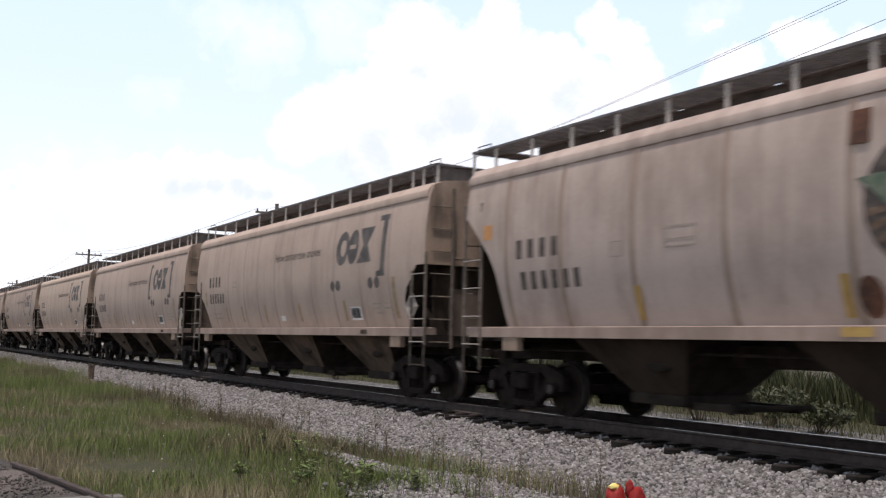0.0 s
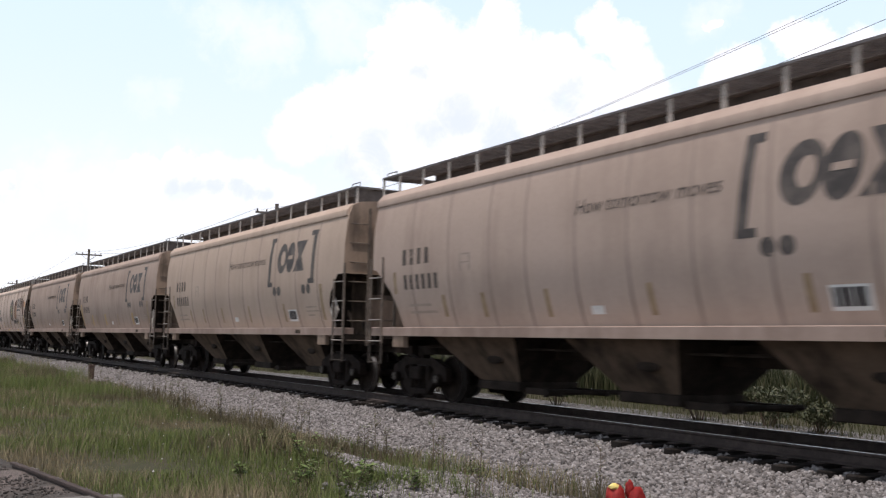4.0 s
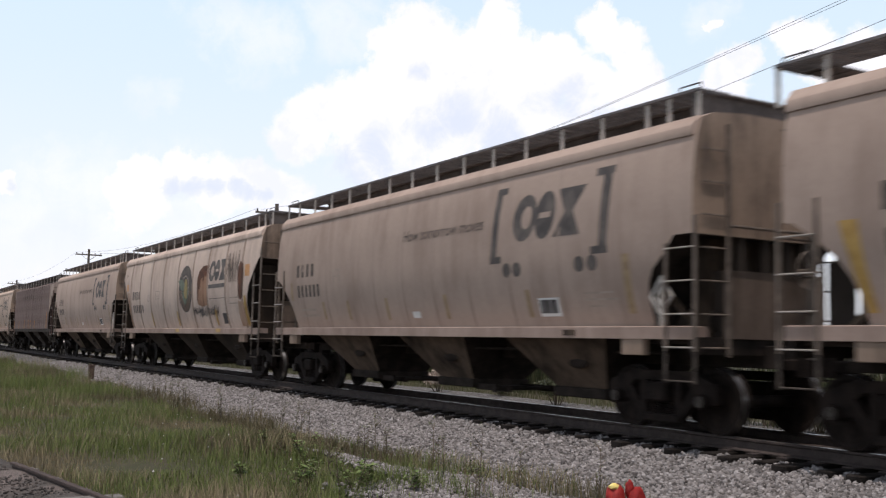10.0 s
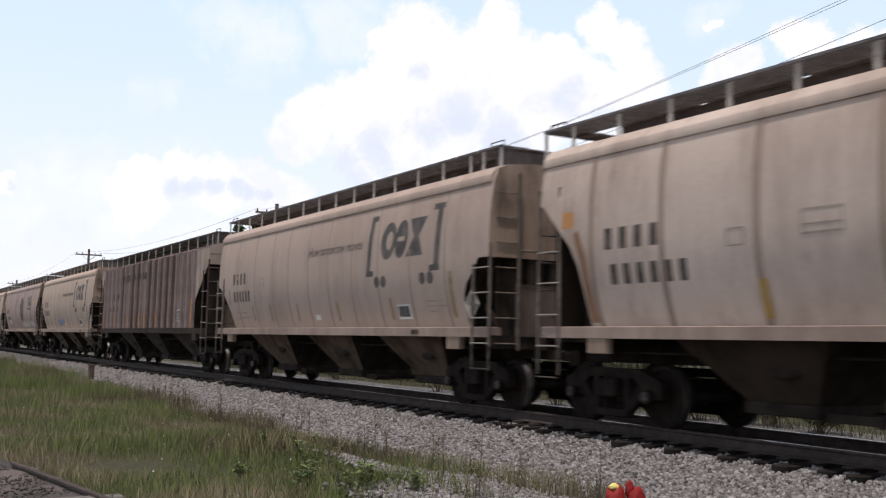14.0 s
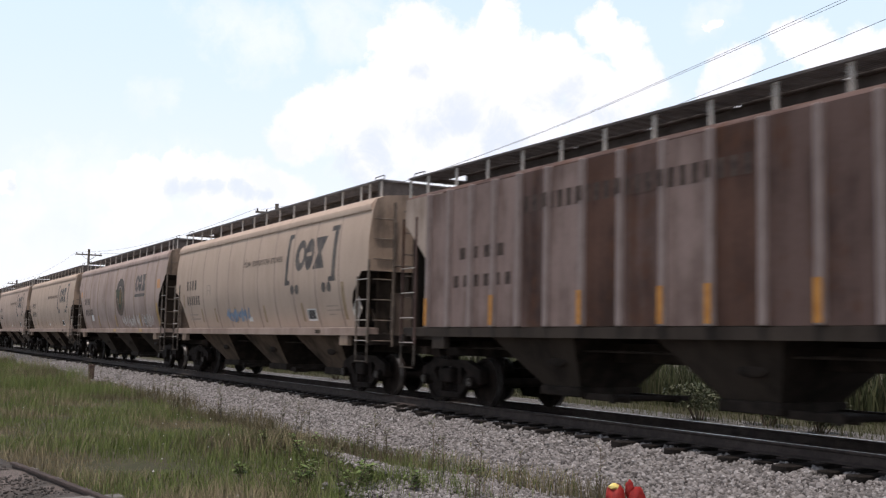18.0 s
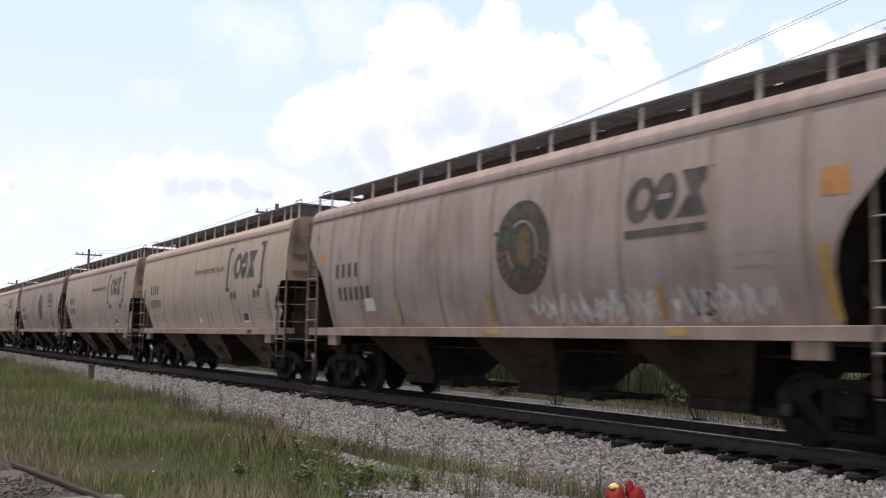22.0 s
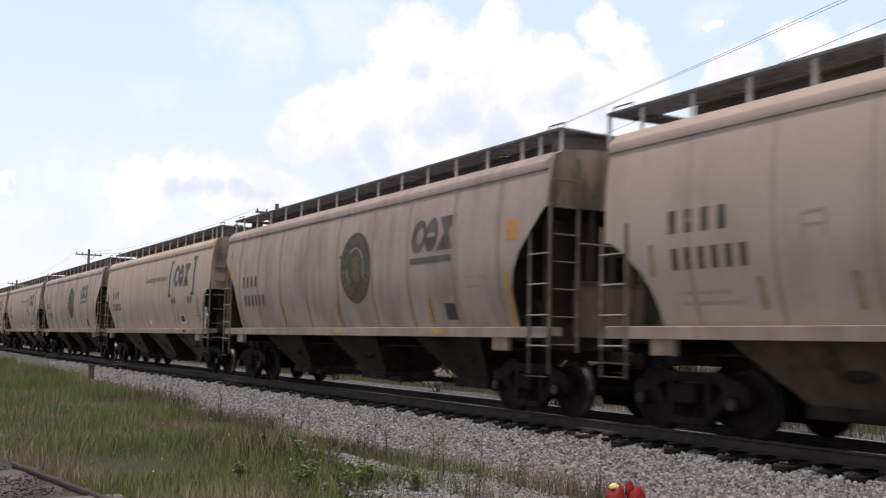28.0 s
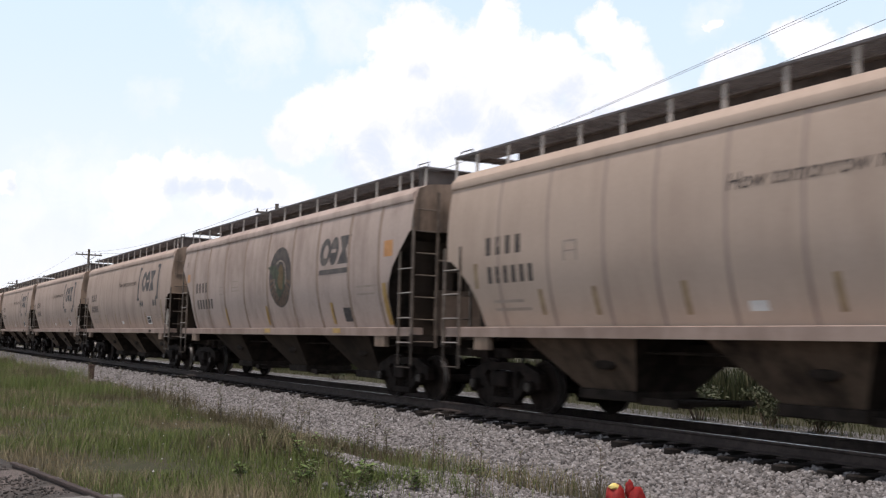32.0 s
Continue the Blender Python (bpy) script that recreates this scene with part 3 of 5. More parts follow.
def build_ladder(car, x0, x1, y, mat, z0=0.62, z1=2.85, rungs=(0.62, 1.07, 1.52, 1.97, 2.42)):
    lad = new("ladder")
    lad.parent = car
    for x, zz0, zz1 in ((x0, z0, z1 - (0.35 if x0 < x1 else 0.0)), (x1, z0, z1)):
        bm = B()
        box(bm, x - 0.022, x + 0.022, y - 0.02, y + 0.02, 1.02, zz1)
        part("stile", bm, mat, lad)
        # below 1.02 m the ladder has a darker steel colour
        bm = B()
        box(bm, x - 0.020, x + 0.020, y - 0.017, y + 0.017, zz0 - 0.03, 1.02)
        part("stirrup_leg", bm, STIRRUP, lad, "dark steel stirrup leg")
    first = None
    for z in rungs:
        if first is None:
            bm = B()
            tube(bm, (min(x0, x1), y - 0.03, 0), (max(x0, x1), y - 0.03, 0), 0.0125, 8)
            first = part("rung", bm, RUNG, lad)
            first.location.z = z
        else:
            again(first, lad, pose(0, 0, z))
    first.data = first.data.copy()
    first.data.materials[0] = STIRRUP
    return lad


def build_car(kind, label, mat):
    car = new({"m": "covered_hopper_car", "a": "round_sided_hopper_car", "r": "ribbed_hopper_car"}[kind])
    tagged(car, label, "freight car", "cars of the train")
    half = LONG[kind] / 2
    low = {"r": BLACKENED_SHADE, "a": DARK_LOWER, "m": GRIME}[kind]
    build_body(kind, car, mat)
    # side sills and roof chords
    for s in (-1, 1):
        bm = B()
        y = s * SILL_Y[kind]
        yi = y - s * (0.30 if kind != "r" else 0.18)
        box(bm, -half, half, min(y, yi), max(y, yi), SILL0, SILL1, 0.012)
        box(bm, -half, half, min(y, y - s * 0.02), max(y, y + s * 0.02), SILL0 - 0.02, SILL0 + 0.02)
        part("side_sill", bm, BLACKENED_SHADE if kind == "r" else SILL_DUST, car)
        if kind != "r":
            y = side_y(kind, EAVE)
            pts = [(y - 0.10, EAVE - 0.005), (y + 0.030, EAVE - 0.022), (y + 0.034, EAVE), (y + 0.028, EAVE + 0.11), (y + 0.018, EAVE + 0.13), (y - 0.03, EAVE + 0.18), (y - 0.10, CHORD + 0.02)]
            bm = B()
            a = [bm.verts.new((-half - 0.01, s * p, z)) for p, z in pts]
            b = [bm.verts.new((half - 0.06, s * p, z)) for p, z in pts]
            bm.faces.new(a)
            bm.faces.new(b[::-1])
            for i in range(len(pts)):
                bm.faces.new((a[i], b[i], b[(i + 1) % len(pts)], a[(i + 1) % len(pts)]))
            part("top_chord", bm, mat, car, smooth=True)
    # ribs
    if kind == "m":
        xs, rw, rd = (1.75, 3.2, 4.62, 5.75, 7.1, 8.34, 9.66, 11.0, 12.45, 13.86), 0.045, 0.004
    elif kind == "a":
        xs, rw, rd = (1.35, 2.9, 4.62, 6.42, 8.33, 10.15, 11.80, 13.62, 15.15), 0.055, 0.018
    else:
        xs, rw, rd = R_RIBS, 0.10, 0.10
    first = None
    for s in (-1, 1):
        first = None
        for x in xs:
            if first is None:
                bm = B()
                zs = [SILL1 + (EAVE - SILL1) * i / 15 for i in range(16)]
                if kind == "r":
                    box(bm, -rw / 2, rw / 2, min(s * 1.49, s * 1.60), max(s * 1.49, s * 1.60), SILL1, EAVE, 0.012)
                else:
                    prev = None
                    for z in zs:
                        y = side_y(kind, z)
                        row = [bm.verts.new((a, s * (y + b), z)) for a, b in ((-rw, -0.01), (-rw * 0.7, rd), (rw * 0.7, rd), (rw, -0.01))]
                        if prev:
                            for i in range(3):
                                bm.faces.new((prev[i], prev[i + 1], row[i + 1], row[i]))
                        prev = row
                first = part("rib", bm, FADED if kind == "r" else RIB_DUST if kind == "a" else RIB_PALE, car)
                first.location.x = x - half
            else:
                again(first, car, pose(x - half, 0, 0))
    # walkways, hatches and their brackets on the roof
    zt = 4.72 if kind != "r" else 4.55
    roof = EAVE + 0.2 if kind == "r" else CHORD + 0.08
    for s in (-1, 1):
        bm = B()
        xa, xb = -half - 0.45, half - (0.28 if kind == "m" else 0.16)
        y0, y1 = (-1.20, -0.60) if s < 0 else (0.60, 1.20)
        for j in range(9):
            y = y0 + (y1 - y0) * j / 8
            box(bm, xa, xb, y - 0.014, y + 0.014, zt - 0.04, zt)
        x = xa
        while x < xb + 0.01:
            box(bm, x - 0.014, x + 0.014, y0, y1, zt - 0.045, zt - 0.004)
            x += (xb - xa) / 60
        tagged(part("running_board", bm, GALV if kind != "r" else HATCH, car), kind="stuff")
        first = None
        posts = [xa + 0.02] + [-half + 0.33 + (xb + half - 0.36) * i / 14 for i in range(15)] + [xb - 0.62]
        for x in posts:
            if first is None:
                bm = B()
                y = s * 1.17
                box(bm, -0.035, 0.035, y - 0.012, y + 0.012, roof - 0.16, zt - 0.045)
                first = part("walkway_bracket", bm, BRACKET, car)
                first.location.x = x
            else:
                again(first, car, pose(x, 0, 0))
    bm = B()
    box(bm, -half + 0.85, half - 0.85, -0.58, 0.58, roof - 0.16, zt - 0.06)
    trough = part("hatch_trough", bm, HATCH, car)
    first = None
    for i in range(8):
        x = -half + 1.75 + (LONG[kind] - 3.5) * i / 7.0
        if first is None:
            bm = B()
            box(bm, -0.86, 0.86, -0.64, 0.64, zt - 0.08, zt - 0.02, 0.02)
            box(bm, -0.02, 0.02, -0.70, 0.70, zt - 0.03, zt + 0.005)
            first = part("hatch_cover", bm, HATCH, trough)
            first.location.x = x
        else:
            again(first, trough, pose(x, 0, 0))
    for e in (-1, 1):
        bm = B()
        x = -half - 0.45 if e < 0 else half - (0.28 if kind == "m" else 0.16)
        for j in range(10):
            xj = x - e * (0.02 + 0.052 * j)
            box(bm, xj - 0.016, xj + 0.016, -0.74, 0.74, zt - 0.04, zt - 0.01)
        for y in (-0.66, -0.33, 0.0, 0.33, 0.66):
            box(bm, min(x, x - e * 0.52), max(x, x - e * 0.52), y - 0.012, y + 0.012, zt - 0.05, zt - 0.012)
        tagged(part("end_platform", bm, HATCH, car), kind="stuff")
        for y in (-1.1, 1.1):
            bm = B()
            tube(bm, (x - e * 0.05, y, zt), (x - e * 0.05, y, zt + 0.10), 0.012, 6)
            tube(bm, (x - e * 0.48, y, zt), (x - e * 0.48, y, zt + 0.10), 0.012, 6)
            tube(bm, (x - e * 0.05, y, zt + 0.10), (x - e * 0.48, y, zt + 0.10), 0.012, 6)
            part("hand_hold", bm, HOLD_STEEL, car)
    bm = B()
    xs1 = half - 0.40
    box(bm, xs1 - 0.03, xs1 + 0.03, -1.19, 1.19, roof - 0.16, zt - 0.05)
    part("walkway_saddle", bm, HATCH, car)
    # hoppers below the sill
    bays = {"m": ((2.05, 5.05, 2.95, 4.25), (6.35, 9.10, 7.15, 8.40), (10.40, 13.30, 11.20, 12.50)),
            "a": ((2.75, 5.45, 3.60, 4.70), (7.15, 9.80, 7.95, 9.05), (11.45, 14.15, 12.30, 13.40)),
            "r": ((2.95, 5.46, 3.75, 4.75), (7.28, 9.69, 8.00, 9.00), (11.55, 14.08, 12.35, 13.40))}[kind]
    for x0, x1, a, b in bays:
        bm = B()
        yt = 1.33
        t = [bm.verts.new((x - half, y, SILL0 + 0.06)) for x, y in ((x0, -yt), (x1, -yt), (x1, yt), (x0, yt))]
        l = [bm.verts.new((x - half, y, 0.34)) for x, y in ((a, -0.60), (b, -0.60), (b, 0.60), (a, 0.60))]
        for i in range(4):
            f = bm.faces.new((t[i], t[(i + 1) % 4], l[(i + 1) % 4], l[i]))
            # the sloped end sheets get their shade as a near-black colour
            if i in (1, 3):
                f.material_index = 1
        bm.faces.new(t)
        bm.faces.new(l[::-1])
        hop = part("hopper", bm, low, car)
        hop.data.materials.append(GRIME_SHADE)
        bm = B()
        box(bm, a - half - 0.06, b - half + 0.06, -0.68, 0.68, 0.20, 0.37, 0.015)
        for yy in (-0.52, 0.52):
            box(bm, b - half, b - half + 1.15, yy - 0.04, yy + 0.04, 0.17, 0.28)
        box(bm, b - half, b - half + 1.05, -0.48, 0.48, 0.21, 0.25)
        tube(bm, (b - half + 1.08, -0.80, 0.24), (b - half + 1.08, 0.80, 0.24), 0.045, 8)
        tube(bm, (b - half + 1.08, -0.84, 0.24), (b - half + 1.08, -0.78, 0.24), 0.085, 6)
        part("outlet_gate", bm, GRIME_SHADE, hop)
        for s in (-1, 1):
            bm = B()
            u = 0.52
            yc = s * (yt + (0.60 - yt) * u + 0.02)
            xc = (x0 + x1) / 2 + ((a + b) / 2 - (x0 + x1) / 2) * u + 0.35 - half
            zc = SILL0 + 0.06 + (0.34 - SILL0 - 0.06) * u
            bmesh.ops.create_uvsphere(bm, u_segments=12, v_segments=6, radius=1.0, matrix=Matrix.Translation((xc, yc, zc)) @ Matrix.Diagonal((0.26, 0.05, 0.09, 1)))
            part("vibrator_bracket", bm, GRIME_SHADE, hop)
    # centre sill, end decks, posts, jacking pads, couplers
    bm = B()
    box(bm, -half - 0.2, half + 0.2, -0.20, 0.20, 0.80, 1.12, 0.01)
    part("centre_sill", bm, GRIME_SHADE, car)
    for e in (-1, 1):
        xe = e * half
        # deck, bulkhead, posts and gussets: shade between the cars is in their dark colours
        bm = B()
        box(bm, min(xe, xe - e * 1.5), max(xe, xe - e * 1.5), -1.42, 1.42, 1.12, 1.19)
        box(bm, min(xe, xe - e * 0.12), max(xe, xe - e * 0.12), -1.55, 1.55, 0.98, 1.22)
        part("end_deck", bm, GRIME_SHADE, car)
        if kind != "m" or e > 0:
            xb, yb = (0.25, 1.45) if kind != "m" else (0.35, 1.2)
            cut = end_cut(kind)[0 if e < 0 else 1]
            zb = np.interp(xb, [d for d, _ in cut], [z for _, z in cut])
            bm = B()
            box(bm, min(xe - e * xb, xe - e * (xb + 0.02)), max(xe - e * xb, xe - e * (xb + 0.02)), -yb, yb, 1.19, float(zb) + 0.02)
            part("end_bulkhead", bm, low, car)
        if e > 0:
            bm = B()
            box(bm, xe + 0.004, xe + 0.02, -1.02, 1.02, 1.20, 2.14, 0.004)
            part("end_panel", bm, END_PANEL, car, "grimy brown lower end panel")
            bm = B()
            tube(bm, (xe + 0.10, -0.98, 2.74), (xe + 0.10, 1.0, 2.74), 0.022, 7)
            for yy in (-0.9, 0.0, 0.9):
                tube(bm, (xe, yy, 2.74), (xe + 0.10, yy, 2.74), 0.014, 6)
            part("end_grab_bar", bm, LADDER, car)
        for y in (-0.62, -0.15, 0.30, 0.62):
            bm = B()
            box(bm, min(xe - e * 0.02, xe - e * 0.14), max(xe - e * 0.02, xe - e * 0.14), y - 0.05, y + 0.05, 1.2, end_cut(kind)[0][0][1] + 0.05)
            part("end_post", bm, BLACKENED_SHADE, car)
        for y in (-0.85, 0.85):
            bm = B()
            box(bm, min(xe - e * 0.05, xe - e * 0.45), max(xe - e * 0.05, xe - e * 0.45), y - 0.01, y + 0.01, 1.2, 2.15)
            part("end_gusset", bm, BLACKENED_SHADE, car)
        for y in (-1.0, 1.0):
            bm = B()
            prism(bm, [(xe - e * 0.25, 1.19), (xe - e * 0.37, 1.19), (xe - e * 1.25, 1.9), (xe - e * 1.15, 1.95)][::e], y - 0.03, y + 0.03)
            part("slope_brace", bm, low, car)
        for s in (-1, 1):
            bm = B()
            y = s * (SILL_Y[kind] - 0.012)
            x0 = xe - e * (1.22 if kind == "m" else 1.42)
            box(bm, x0 - 0.23, x0 + 0.23, min(y, y - s * 0.12), max(y, y - s * 0.12), 0.95, SILL0 - 0.02, 0.01)
            part("jacking_pad", bm, PAD_DUST if kind != "r" else BLACKENED_SHADE, car)
        bm = B()
        box(bm, min(xe + e * 0.15, xe + e * 0.55), max(xe + e * 0.15, xe + e * 0.55), -0.08, 0.08, 0.78, 0.94, 0.02)
        prism(bm, [(xe + e * 0.5, 0.70), (xe + e * 0.76, 0.72), (xe + e * 0.76, 1.0), (xe + e * 0.5, 1.02)][::e], -0.17 if e > 0 else -0.02, 0.02 if e > 0 else 0.17)
        part("coupler", bm, STEEL_DARK, car)
        bm = B()
        pts = [(xe + e * 0.2, 0.35, 0.85), (xe + e * 0.35, 0.36, 0.55), (xe + e * 0.6, 0.30, 0.42), (xe + e * 0.76, 0.2, 0.45)]
        for p, q in zip(pts, pts[1:]):
            tube(bm, p, q, 0.022, 7)
        part("air_hose", bm, BLACK, car)
        # corner ladders, and rungs across the end
        for s in (-1, 1):
            y = s * (SILL_Y[kind] + 0.01)
            top = 2.85 if kind == "m" else 3.6
            rr = (0.62, 1.07, 1.52, 1.97, 2.42) if kind == "m" else (0.55, 1.05, 1.55, 2.06, 2.56)
            build_ladder(car, xe - e * 0.50, xe + e * 0.06, y, LADDER if kind != "r" else RUSTY, 0.62, top, rr)
        lad = new("end_ladder")
        lad.parent = car
        bm = B()
        box(bm, min(xe + e * 0.06, xe + e * 0.10), max(xe + e * 0.06, xe + e * 0.10), -1.03, -0.98, 0.95, 4.15)
        part("stile", bm, LADDER if kind != "r" else RUSTY, lad)
        first = None
        for z in (1.07, 1.52, 1.97, 2.42, 2.87, 3.32, 3.77):
            if first is None:
                bm = B()
                tube(bm, (xe + e * 0.08, -1.5, 0), (xe + e * 0.08, -1.0, 0), 0.0125, 8)
                first = part("rung", bm, LADDER, lad)
                first.location.z = z
            else:
                again(first, lad, pose(0, 0, z))
    # brake gear on the right-hand end
    bm = B()
    tube(bm, (half - 1.15, -0.75, 1.45), (half - 0.25, -0.75, 1.45), 0.19, 14)
    # painted as dark as the shaded recess it lies in
    part("air_reservoir", bm, BLACKENED_SHADE, car, smooth=True)
    bm = B()
    rim = []
    for i in range(18):
        a = 2 * math.pi * i / 18
        rim.append([bm.verts.new((half + 0.14 + 0.015 * math.sin(q), 0.55 + (0.28 + 0.015 * math.cos(q)) * math.cos(a), 2.2 + (0.28 + 0.015 * math.cos(q)) * math.sin(a))) for q in (0.0, 1.257, 2.513, 3.770, 5.027)])
    for p, q in zip(rim, rim[1:] + rim[:1]):
        for w in range(5):
            bm.faces.new((p[w], p[(w + 1) % 5], q[(w + 1) % 5], q[w]))
    for i in range(3):
        a = 2 * math.pi * i / 3
        tube(bm, (half + 0.14, 0.55, 2.2), (half + 0.14, 0.55 + 0.28 * math.cos(a), 2.2 + 0.28 * math.sin(a)), 0.012, 6)
    tube(bm, (half - 0.05, 0.55, 2.2), (half + 0.15, 0.55, 2.2), 0.04, 8)
    part("hand_brake_wheel", bm, LADDER, car)
    bm = B()
    tube(bm, (-half + 1.2, -0.9, 0.98), (half - 1.2, -0.9, 0.98), 0.022, 7)
    tube(bm, (-half + 1.2, 0.9, 0.98), (half - 1.2, 0.9, 0.98), 0.022, 7)
    part("brake_pipe", bm, GRIME_SHADE, car)
    for e in (-1, 1):
        build_truck(car, e * (half - 1.20))
    return car


def letter_modern(car):
    k = "m"
    for name, polys in (("left_bracket", [rect(10.44, 10.62, 2.52, 3.74, 0.17), rect(10.44, 10.78, 2.46, 2.58), rect(10.62, 10.92, 3.66, 3.78)]),
                        ("right_bracket", [rect(13.44, 13.64, 2.52, 3.74, 0.12), rect(13.26, 13.66, 2.46, 2.58), rect(13.36, 13.80, 3.66, 3.78)])):
        decal(name, k, polys, NAVY, car)
    trade_mark(k, 11.12, 13.0, 2.80, 3.57, NAVY, TAN, car)
    for x in (10.95, 11.25, 12.96, 13.28):
        decal("wheel_mark", k, [oval(x, 2.33, 0.125, 0.125)], NAVY, car)
    words("How tomorrow moves", k, 7.12, 10.22, 3.10, STENCIL, car, 0.25)
    each("stencil_bar", k, bars(1.36, 2.58, 2.62, 2.94, 4, 0.50), STENCIL, car)
    each("stencil_bar", k, bars(1.40, 2.88, 2.12, 2.42, 6, 0.48), STENCIL, car)
    decal("weight_stencil", k, [rect(1.5, 2.4, 1.78, 1.83), rect(1.5, 2.6, 1.64, 1.69)], PALE_INK, car)
    decal("load_stencil", k, [rect(13.0, 13.7, 1.86, 1.89), rect(13.0, 13.8, 1.76, 1.79), rect(13.1, 13.5, 1.66, 1.69)], PALE_INK, car)
    decal("small_stencil", k, [rect(3.62, 3.66, 2.40, 2.72), rect(3.94, 3.98, 2.40, 2.72), rect(3.62, 3.98, 2.70, 2.73), rect(3.62, 3.98, 2.55, 2.57)], PALE_INK, car)
    placard(car, k, 11.77, 12.33, 1.53, 1.83)
    decal("small_label", k, [rect(7.35, 7.65, 1.55, 1.68)], WHITE, car, "small white label")
    for x, z0, z1 in ((2.88, 1.56, 1.98), (4.28, 1.54, 1.98), (6.22, 1.52, 1.98), (8.70, 1.52, 1.98), (11.45, 1.52, 1.98)):
        decal("reflector", k, [rect(x, x + 0.11, z0, z1, -0.02)], DULL_YELLOW, car)
    decal("reflector", k, [rect(13.98, 14.13, 1.55, 2.42)], DULL_YELLOW, car)
    decal("reflector", k, [rect(0.95, 1.06, 2.05, 2.5)], DULL_YELLOW, car)
    half = LONG[k] / 2
    bm = B()
    box(bm, 12.62 - half, 12.92 - half, -1.615, -1.595, 1.22, 1.31)
    part("builder_plate", bm, GRIME, car)
    bm = B()
    c = 14.72 - half
    for r0, r1 in ((0.30, 0.25), (0.17, 0.13)):
        o = [(c + r0 * 0.8, 1.78), (c, 1.78 + r0), (c - r0 * 0.8, 1.78), (c, 1.78 - r0)]
        i = [(c + r1 * 0.8, 1.78), (c, 1.78 + r1), (c - r1 * 0.8, 1.78), (c, 1.78 - r1)]
        for a in range(4):
            b = (a + 1) % 4
            prism(bm, [o[a], o[b], i[b], i[a]], -1.50, -1.47)
    box(bm, c - 0.02, c + 0.02, -1.5, -1.45, 1.36, 2.05)
    tagged(part("placard_holder", bm, BRACKET, car), kind="stuff")


def placard(car, k, x0, x1, z0, z1):
    ob = decal("sign_plate", k, [rect(x0, x1, z0, z1)], WHITE, car, "small white-edged sign with dark bars", 0.006)
    n = 5
    w = (x1 - x0 - 0.08) / n
    each("sign_bar", k, [rect(x0 + 0.04 + i * w, x0 + 0.04 + i * w + w * (0.9 if i % 2 else 0.75), z0 + 0.05, z1 - 0.03) for i in range(n)], INK, ob, 0.010)


def letter_round(car, worn=False):
    k = "a"
    disc = decal("round_emblem", k, [oval(9.30, 2.70, 0.80, 0.80, 32)], OLIVE, car, "dark round emblem with yellow and green shapes", 0.005)
    for n in range(13):
        a0 = math.pi * (1.02 + 0.96 * n / 13)
        a1 = a0 + 0.13
        decal("emblem_ray", k, [[(9.30 + r * math.cos(a), 2.70 + r * math.sin(a)) for r, a in ((0.40, a0), (0.76, a0), (0.76, a1), (0.40, a1))]], RAY_PAINT, disc, "", 0.009)
    ring = ring_strip(9.30, 2.70, 0.40, 0.42, 0.44, 0.46, -0.5, 2.2) + ring_strip(9.30, 2.70, 0.40, 0.42, 0.44, 0.46, 2.9, 4.6)
    tagged(decal("emblem_ring", k, ring, PALE_INK, disc, "", 0.0095), kind="stuff")
    decal("emblem_cob", k, [oval(9.36, 2.68, 0.21, 0.36, 20)], CORN_PAINT, disc, "", 0.012)
    for p in ([(8.42, 3.00), (8.70, 3.04), (9.0, 3.02), (9.25, 2.82), (9.12, 2.62), (8.80, 2.68), (8.62, 2.86)],
              [(8.98, 2.62), (9.14, 2.56), (9.24, 2.40), (9.44, 2.34), (9.40, 2.20), (9.22, 2.16), (9.05, 2.30)],
              [(9.62, 2.86), (9.70, 2.6), (9.6, 2.34), (9.46, 2.24), (9.54, 2.56)]):
        decal("emblem_leaf", k, [p], LEAF_PAINT, disc, "", 0.014)
    trade_mark(k, 11.93, 13.6, 2.84, 3.49, NAVY, GREY_TAN, car)
    decal("trade_mark_bar", k, [rect(11.92, 13.62, 2.62, 2.74)], NAVY, car)
    each("stencil_bar", k, bars(1.66, 2.98, 2.50, 2.82, 4, 0.50), STENCIL, car)
    each("stencil_bar", k, bars(1.76, 3.50, 1.98, 2.28, 6, 0.48), STENCIL, car)
    decal("load_stencil", k, [rect(5.3, 5.9, 2.72, 2.75), rect(5.3, 5.9, 2.55, 2.57), rect(5.3, 5.9, 2.44, 2.47), rect(5.3, 5.33, 2.44, 2.75), rect(5.87, 5.9, 2.44, 2.75)], PALE_INK, car)
    decal("small_stencil", k, [rect(4.1, 4.4, 2.38, 2.40), rect(4.1, 4.4, 2.60, 2.62), rect(4.1, 4.13, 2.38, 2.62), rect(4.38, 4.41, 2.38, 2.62)], PALE_INK, car)
    decal("weight_stencil", k, [rect(14.0, 15.0, 2.25, 2.29), rect(14.0, 14.9, 2.08, 2.12)], PALE_INK, car)
    decal("dark_square", k, [rect(13.15, 13.55, 1.50, 1.82)], INK, car, "dark square panel")
    decal("corner_sticker", k, [rect(15.40, 15.80, 2.86, 3.20)], ORANGE, car, "faded square sticker")
    decal("corner_sticker", k, [rect(0.62, 0.9, 2.9, 3.16)], ORANGE, car, "faded square sticker")
    for x in (4.60, 8.12, 12.50):
        decal("reflector", k, [rect(x, x + 0.12, 1.45, 1.95)], YELLOW, car, "", 0.024)
    decal("reflector", k, [rect(15.38, 15.55, 1.42, 2.30, -0.06)], YELLOW, car, "", 0.024)
    for x in (8.15, 12.75):
        half = LONG[k] / 2
        bm = B()
        box(bm, x - half, x + 0.42 - half, -SILL_Y[k] - 0.006, -SILL_Y[k] + 0.01, SILL0 + 0.03, SILL1 - 0.02)
